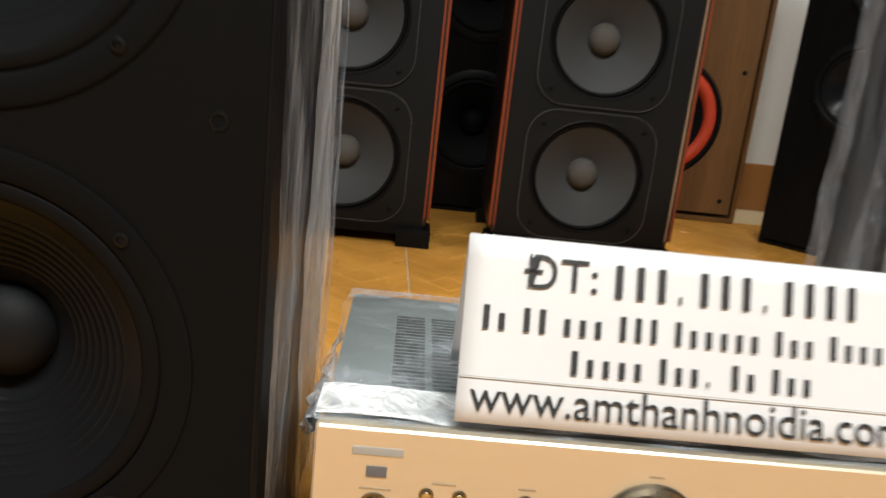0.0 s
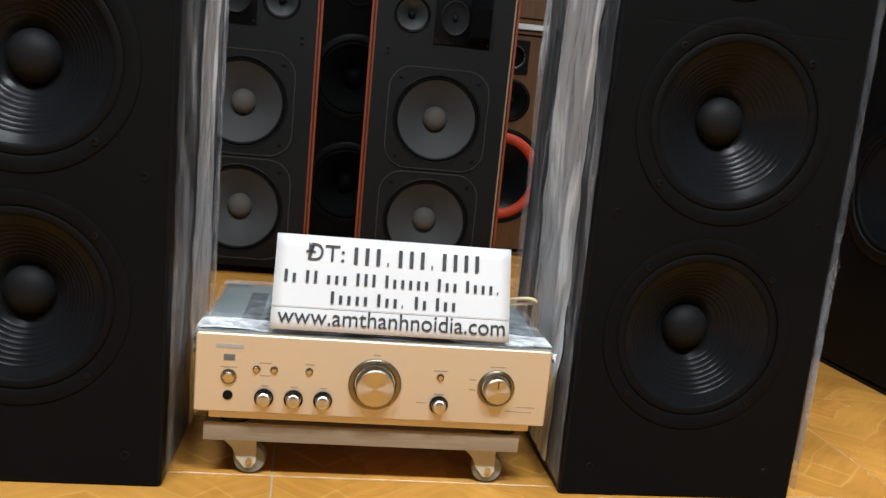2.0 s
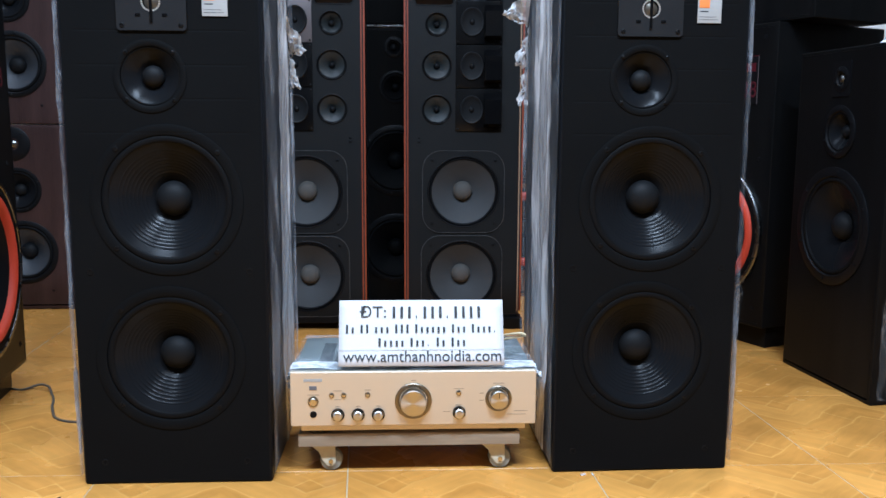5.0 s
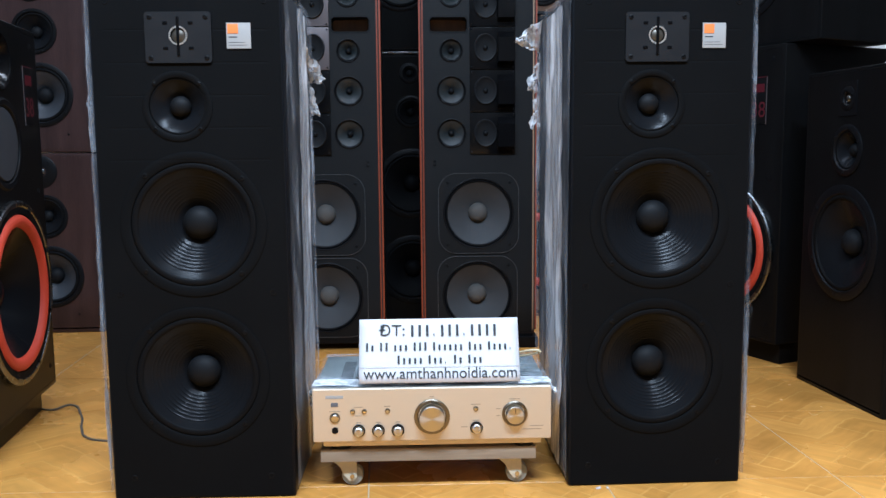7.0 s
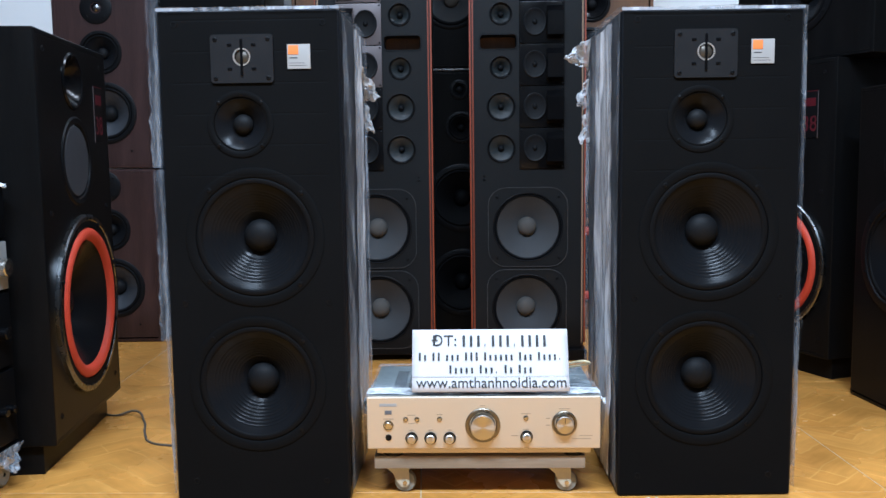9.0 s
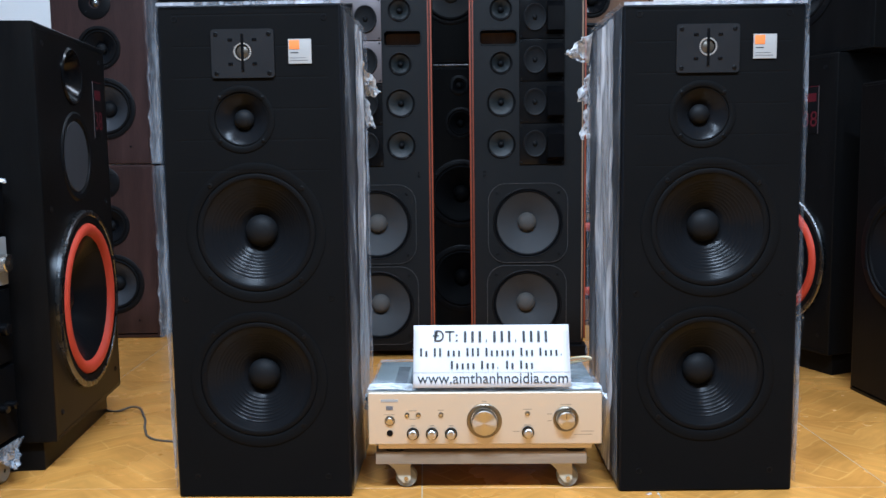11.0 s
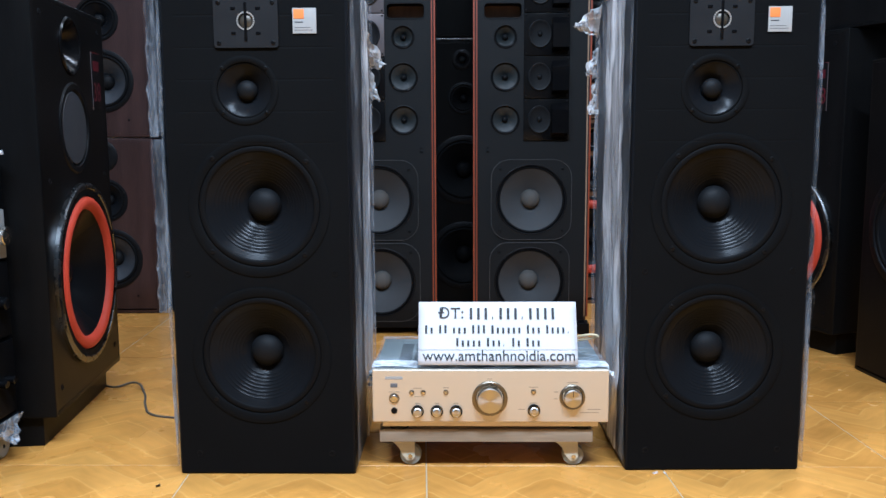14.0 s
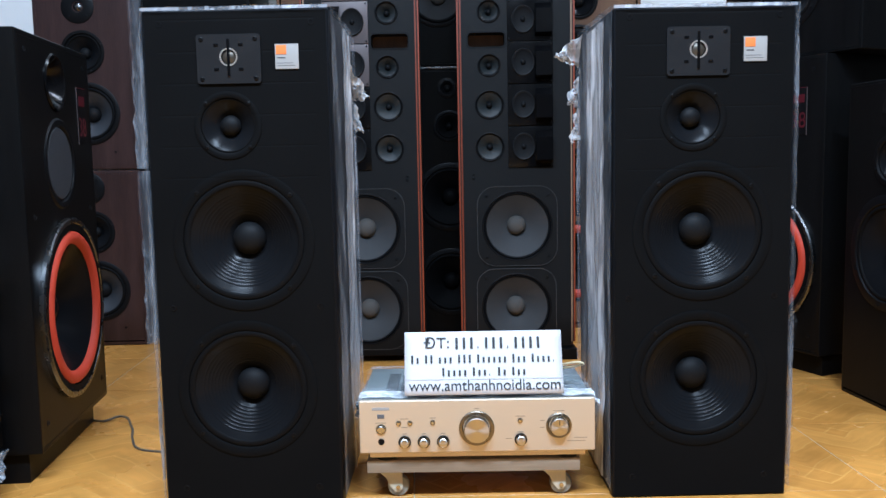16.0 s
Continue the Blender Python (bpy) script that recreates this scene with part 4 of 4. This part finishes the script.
pine_speaker(pose(0.46, 1.61, 0), False)
tagged(part("shelf_board", boxed((0.27, 1.6, 0.692), (0.66, 1.805, 0.708), 0.002), M_WALL, None), "white board lying between two stacked pine speakers", "board")
pine_speaker(pose(0.46, 1.61, 0.71), True)
tagged(part("shelf_board", boxed((-0.66, 1.6, 0.692), (-0.26, 1.805, 0.708), 0.002), M_WALL, None), "white board lying between two stacked pine speakers", "board")
pine_speaker(pose(-0.46, 1.61, 0.71), True)
pine_speaker(pose(-0.46, 1.61, 0), True)

black_stack("tower_speaker", pose(-0.905, 1.47, 0), 0.37, 1.5, 0.33,
            [("woofer", 0, 0.4, 0.13, 0.11, 0.098, 0.034, 0.03, M_CONE, M_CAP), ("woofer", 0, 0.75, 0.13, 0.11, 0.098, 0.034, 0.03, M_CONE, M_CAP)],
            "tall black tower speaker standing by the white wall")

# ---- mahogany pair at the back ----


def mahogany(m, label):
    w, h, d = 0.335, 0.615, 0.3
    ob = thing("mahogany_speaker", m, label, "speaker", "stacked mahogany speakers")
    foot = G if m.translation.z < 0.01 else 0.0
    part("cabinet", cabinet_body(bmesh.new(), w, d, h - foot, foot, 0.006, 0.02), M_MAHOG, ob)
    W = w / 2 - 0.013
    hs = [circle(0.006, 0.192, 0.091), circle(-0.004, 0.4, 0.063), circle(-0.012, 0.553, 0.016)]
    part("baffle", plate(bmesh.new(), rect(-W, 0.013, W, h - 0.013), hs, -0.0006, 0.016), M_MAHOG, ob, "mahogany veneered baffle")
    driver(ob, "woofer", 0.006, 0.192, 0.107, 0.09, 0.078, 0.04, 0.028, M_GREYDISC, M_CAP, y=-0.0006, screws=6, label="grey-coned woofer")
    driver(ob, "midrange", -0.004, 0.4, 0.075, 0.062, 0.053, 0.026, 0.02, M_CONE, M_CAP, y=-0.0006, screws=4, frame_mat=M_RUBBER)
    t = part("tweeter", lathe(bmesh.new(), -0.012, 0.553, [(0.056, 0.003), (0.056, -0.0025), (0.053, -0.004), (0.02, -0.003), (0.0155, 0.004)], 40), M_PLASTIC, ob, "round tweeter plate")
    part("diaphragm", lathe(bmesh.new(), -0.012, 0.553, [(0.0158, 0.004), (0.012, 0.001), (0.006, -0.003), (0, -0.004)], 24), M_CHROME, t, "bright dome")
    for k in range(4):
        a = 0.785 + k * math.pi / 2
        screw(t, -0.012 + 0.043 * math.cos(a), 0.553 + 0.043 * math.sin(a), -0.0035, 0.004)
    screw(ob, 0.09, 0.06, -0.0006, 0.004)
    return ob


low = mahogany(pose(-1.288, 1.435, 0.0, 0, 0, 2), "reddish-brown mahogany speaker standing on the tiles, wrapped at the side")
top = mahogany(pose(-1.288, 1.435, 0.618, 0, 0, 1), "reddish-brown mahogany speaker stacked on another, wrapped in film")
for o, sd in ((low, 51), (top, 52)):
    wavy_sheet("side_film", o, M_WRAPW, (0.171, -0.012, 0.005), 0.29, 0.605, 16, 30, ((0, 1, 0), (0, 0, 1), (1, 0, 0)), 0.012, "wrinkled stretch film", seed=sd, fringe=0.015)
wavy_sheet("side_film", top, M_WRAP, (0.165, -0.006, 0.0), 0.03, 0.61, 6, 30, ((1, 0, 0), (0, 0, 1), (0, -1, 0)), 0.01, "loose clear film edge", seed=57, fringe=0.012)
wavy_sheet("side_film", low, M_WRAP, (0.165, -0.006, 0.0), 0.045, 0.61, 6, 30, ((1, 0, 0), (0, 0, 1), (0, -1, 0)), 0.01, "loose clear film edge", seed=58, fringe=0.012)

# ---- black three-way speakers with orange-red woofers ----


def big_three_way(m, badge_side, label):
    w, h, d, z0 = 0.448, 0.84, 0.42, 0.058
    ob = thing("monitor_speaker", m, label, "speaker", "big monitors with orange-red surrounds")
    part("cabinet", cabinet_body(bmesh.new(), w, d, h, z0, 0.004, 0.018), M_BLACKGLOSS, ob)
    s = badge_side
    W = w / 2 - 0.012
    xw, zw = 0.006, 0.318
    hs = [circle(xw, zw, 0.172), circle(-0.012, 0.637, 0.08), circle(-0.02, 0.81, 0.05)]
    part("baffle", plate(bmesh.new(), rect(-W, z0 + 0.012, W, z0 + h - 0.012), hs, -0.0006, 0.016), M_BLACKGLOSS, ob)
    wf = driver(ob, "woofer", xw, zw, 0.198, 0.171, 0.1415, 0.07, 0.048, M_CONE, M_CONE, M_RED, M_CHROME, y=-0.003, proud=0.009, screws=8, seg=72, label="large woofer with an orange-red surround and a bright ring",
                roll_out=0.48, frame_profile=[(0.2, 0.006), (0.2, -0.006), (0.196, -0.009), (0.188, -0.009), (0.186, -0.007)])
    part("gasket", lathe(bmesh.new(), xw, zw, [(0.1865, -0.0065), (0.172, -0.0065), (0.1705, 0.004)], 72, -0.003), M_RUBBER, wf)
    md = part("midrange", lathe(bmesh.new(), -0.012, 0.637, [(0.098, 0.003), (0.098, -0.001), (0.094, -0.004), (0.083, -0.003), (0.079, 0.004)], 48), M_PLASTIC, ob, "midrange unit behind a flat grey disc")
    part("disc", lathe(bmesh.new(), -0.012, 0.637, [(0.0795, 0.004), (0.076, -0.001), (0.05, -0.0015), (0, -0.0015)], 48), M_GREYDISC, md, "flat slate-grey disc")
    tw = part("horn_tweeter", lathe(bmesh.new(), -0.02, 0.81, [(0.062, 0.003), (0.062, -0.003), (0.058, -0.006), (0.05, -0.003), (0.03, 0.022), (0.012, 0.04)], 40), M_HORN, ob, "black horn tweeter")
    part("diaphragm", lathe(bmesh.new(), -0.02, 0.81, [(0.0125, 0.0395), (0.008, 0.036), (0, 0.034)], 20), M_CHROME, tw)
    bx = 0.148 if s > 0 else 0.132
    bd = part("badge", boxed((bx - 0.03, -0.003, 0.682), (bx + 0.03, 0.0, 0.812), 0.0005), M_PLASTIC, ob, "black badge with crimson print")
    xa, xb = sorted((bx - 0.031 * s, bx - 0.0293 * s))
    part("line", boxed((xa, -0.0034, 0.68), (xb, -0.002, 0.812)), M_TAUPE, bd, "thin grey line")
    part("line", boxed((bx - 0.03, -0.0037, 0.8105), (bx + 0.03, -0.002, 0.8125)), M_REDINK, bd)
    part("mark", boxed((bx - 0.02, -0.0037, 0.77), (bx + 0.022, -0.002, 0.793)), M_REDINK, bd, "crimson mark")
    lettering("print", "38", 0.062, pose(bx + 0.001, -0.0034, 0.719, 90, 0, 0), M_REDINK, bd, width=0.05)
    for xx, zz in ((-0.18, 0.86), (0.18, 0.86), (-0.18, 0.53), (0.18, 0.53), (-0.185, 0.11), (0.185, 0.11)):
        screw(ob, xx, zz, -0.0006, 0.007, "grille_socket")
    part("plinth", boxed((-w / 2 + 0.015, 0.032, G), (w / 2 - 0.015, d - 0.02, z0 + 0.001), 0.002), M_BLACKGLOSS, ob, "black recessed plinth")
    return ob


def facing(near, far, along_right):
    """Pose of a thing whose front runs between two floor points; along_right: the first is at its left, seen from its front."""
    a, b = (Vector((*p, 0)) for p in ((near, far) if along_right else (far, near)))
    d = (b - a).normalized()
    mid = (a + b) / 2
    return pose(mid.x, mid.y, 0, 0, 0, math.degrees(math.atan2(d.y, d.x)))


lm = big_three_way(facing((-0.866, 0.12), (-0.915, 0.564), True), 1, "black three-way speaker with an orange-red woofer surround, angled inwards")
rm = big_three_way(facing((0.985, 0.83), (0.805, 1.24), False), -1, "black three-way speaker with an orange-red woofer surround, half hidden")
# boxes stacked on the right-hand monitor
up = black_stack("bookshelf_speaker", facing((1.04, 0.78), (0.84, 1.2), False) @ pose(0, 0, 0.9), 0.5, 0.5, 0.3,
                 [("woofer", 0, 0.2, 0.12, 0.1, 0.088, 0.03, 0.03, M_CONE, M_CAP)], "black speaker box stacked on a monitor speaker")

# ---- other black towers ----
rang = black_stack("tower_speaker", facing((1.032, 0.35), (0.995, 0.712), False), 0.364, 0.803, 0.4,
                   [("woofer", -0.006, 0.383, 0.142, 0.118, 0.106, 0.034, 0.034, M_CONE, M_CAP), ("midrange", 0.0, 0.608, 0.062, 0.046, 0.04, 0.022, 0.016, M_CONE, M_CAP), ("tweeter", -0.003, 0.731, 0.03, 0.014, 0.012, 0.003, 0.009, M_HORN, M_CHROME)],
                   "black tower speaker angled inwards with film on its top")
part("tweeter_plate", plate(bmesh.new(), round_rect(-0.003, 0.731, 0.07, 0.082, 0.004), [circle(-0.003, 0.731, 0.031)], -0.0035, -0.001), M_PLASTIC, rang)
flap("top_film", rang, M_TUFT, (-0.04, 0.05, 0.806), (0.17, 0.03, 0.806), (0.09, 0.16, 0.83), 0.022, 15, "crumpled film lying on the top")
flap("top_film", rang, M_TUFT, (0.17, 0.06, 0.806), (0.02, 0.14, 0.806), (0.14, 0.1, 0.84), 0.02, 16, "crumpled film lying on the top")
wavy_sheet("side_film", rang, M_CLEAR, (0.186, 0.01, 0.01), 0.36, 0.5, 16, 26, ((0, 1, 0), (0, 0, 1), (1, 0, 0)), 0.008, "loose hanging film", seed=61, fringe=0.01)
black_stack("tower_speaker", facing((0.83, 1.29), (0.653, 1.442), False), 0.232, 0.75, 0.16,
            [("woofer", 0.03, 0.37, 0.1, 0.084, 0.074, 0.035, 0.026, M_CONE, M_CAP), ("midrange", 0.03, 0.57, 0.06, 0.046, 0.04, 0.02, 0.014, M_CONE, M_CAP)],
            "black tower speaker standing by the white wall")

# ---- equipment rack at the edge ----


def rack():
    ob = thing("equipment_rack", pose(-0.926, -0.105, 0, 0, 0, 90), "black hi-fi rack on casters with stacked equipment", "rack")
    part("base_board", boxed((-0.2, 0.0, 0.06), (0.2, 0.36, 0.08), 0.002), M_BLACKWOOD, ob)
    for x in (-0.16, 0.17):
        for y in (0.03, 0.32):
            c = part("caster", boxed((x - 0.02, y - 0.02, 0.04), (x + 0.02, y + 0.02, 0.06), 0.001), M_CREAM, ob, "cream caster")
            part("wheel", lathe(bmesh.new(), x, G + 0.024, [(0.004, 0), (0.02, 0), (0.024, 0.004), (0.024, 0.014), (0.02, 0.018), (0.004, 0.018)], 24, y - 0.009), M_WHEEL, c)
    flap("torn_film", ob, M_WRAP, (0.08, -0.002, 0.081), (0.2, -0.002, 0.081), (0.15, -0.014, 0.03), 0.014, 71, "crumpled film round the base")
    return ob


rack()


def hifi_unit(z0, h, face, knobs, label, film=False):
    ob = thing("hifi_unit", pose(-0.928, -0.105, z0, 0, 0, 90), label, "amplifier", "stacked hi-fi units")
    part("case", boxed((-0.19, 0.012, 0.008), (0.19, 0.34, h - 0.001), 0.003), M_PLASTIC, ob)
    part("front_panel", boxed((-0.195, 0.0, 0.006), (0.195, 0.0125, h - 0.001), 0.002), face, ob)
    for x in (-0.15, 0.15):
        for y in (0.04, 0.3):
            part("foot", boxed((x - 0.015, y - 0.015, 0), (x + 0.015, y + 0.015, 0.0085), 0.002), M_PLASTIC, ob)
    for x, r in knobs:
        part("knob", lathe(bmesh.new(), x, h / 2, [(r, 0), (r, -0.018), (r - 0.002, -0.02), (0, -0.02)], 28), M_STEEL if face is not M_PLASTIC else M_HORN, ob, "round knob")
    if film:
        flap("torn_film", ob, M_TUFT, (0.12, 0.0, h), (0.19, 0.01, h), (0.188, -0.012, h - 0.004), 0.008, 19, "torn film")
    return ob


hifi_unit(0.081, 0.15, M_PLASTIC, [(-0.1, 0.02), (0.13, 0.008), (0.16, 0.008)], "black hi-fi amplifier on the rack")
hifi_unit(0.232, 0.15, M_PLASTIC, [(0.1, 0.012), (0.15, 0.012)], "black hi-fi unit stacked on the rack")
hifi_unit(0.383, 0.1, M_BADGEW, [(0.0, 0.02), (0.165, 0.018)], "silver hi-fi unit with round knobs")
hifi_unit(0.484, 0.11, M_PLASTIC, [(0.12, 0.01)], "black hi-fi unit on top of the stack with torn film", True)

# ---- floor cable and scraps ----
tube("floor_cable", [(-0.96, 0.55, 0.0), (-0.92, 0.535, -0.003), (-0.875, 0.545, 0.006), (-0.83, 0.49, -0.003), (-0.79, 0.39, -0.003), (-0.752, 0.325, -0.003), (-0.7, 0.303, -0.003), (-0.6, 0.3, -0.003)], 0.0028, M_CABLE, None, "grey-brown mains cable curling over the tiles", "cable")



def scrap(name, x, y, size, material, label, category, seed):
    rnd = random.Random(seed)
    bm = bmesh.new()
    n = 9
    c = bm.verts.new((0, 0, 0.003))
    ring = [bm.verts.new((size * rnd.uniform(0.4, 1) * math.cos(2 * math.pi * k / n), 0.5 * size * rnd.uniform(0.4, 1) * math.sin(2 * math.pi * k / n), rnd.uniform(0.0003, 0.003))) for k in range(n)]
    for k in range(n):
        bm.faces.new((c, ring[k], ring[(k + 1) % n]))
    ob = part(name, bm, material, None)
    ob.location = (x, y, G + 0.0004)
    ob.rotation_euler = (0, 0, rnd.uniform(0, 3))
    return tagged(ob, label, category)


scrap("film_scrap", 0.305, -0.004, 0.012, M_TUFT, "small torn scrap of clear film on the tiles", "scrap", 1)
scrap("film_scrap", 0.322, -0.006, 0.008, M_TUFT, "tiny torn scrap of clear film on the tiles", "scrap", 2)
scrap("dark_scrap", -0.597, -0.069, 0.009, M_PLASTIC, "small dark scrap lying on the tiles", "scrap", 3)

# ---- floor tiles ----
TX, TY = 0.4425, 0.40


def tile_mesh():
    bm = boxed((-TX / 2 + 0.0014, -TY / 2 + 0.0014, -0.0065), (TX / 2 - 0.0014, TY / 2 - 0.0014, 0.0))
    top_edges = [e for e in bm.edges if all(v.co.z > -0.001 for v in e.verts)]
    bmesh.ops.bevel(bm, geom=top_edges, offset=0.0004, segments=1, affect="EDGES")
    for v in bm.verts:
        v.co.x -= 0.045 * v.co.y
    me = bpy.data.meshes.new("tile")
    bm.to_mesh(me)
    bm.free()
    me.materials.append(M_TILE)
    return me


TILE = tile_mesh()
for i in range(-5, 6):
    for j in range(-8, 5):
        cy = 0.03 + TY * (j - 0.5)
        cx = -0.12 + TX * (i + 0.5) - 0.045 * (cy - 0.03)
        if X0 - 0.25 < cx < X1 + 0.25 and Y0 - 0.25 < cy < Y1 + 0.25:
            t = new("tile", TILE)
            t.location = (cx, cy, G)
            t.parent = floor
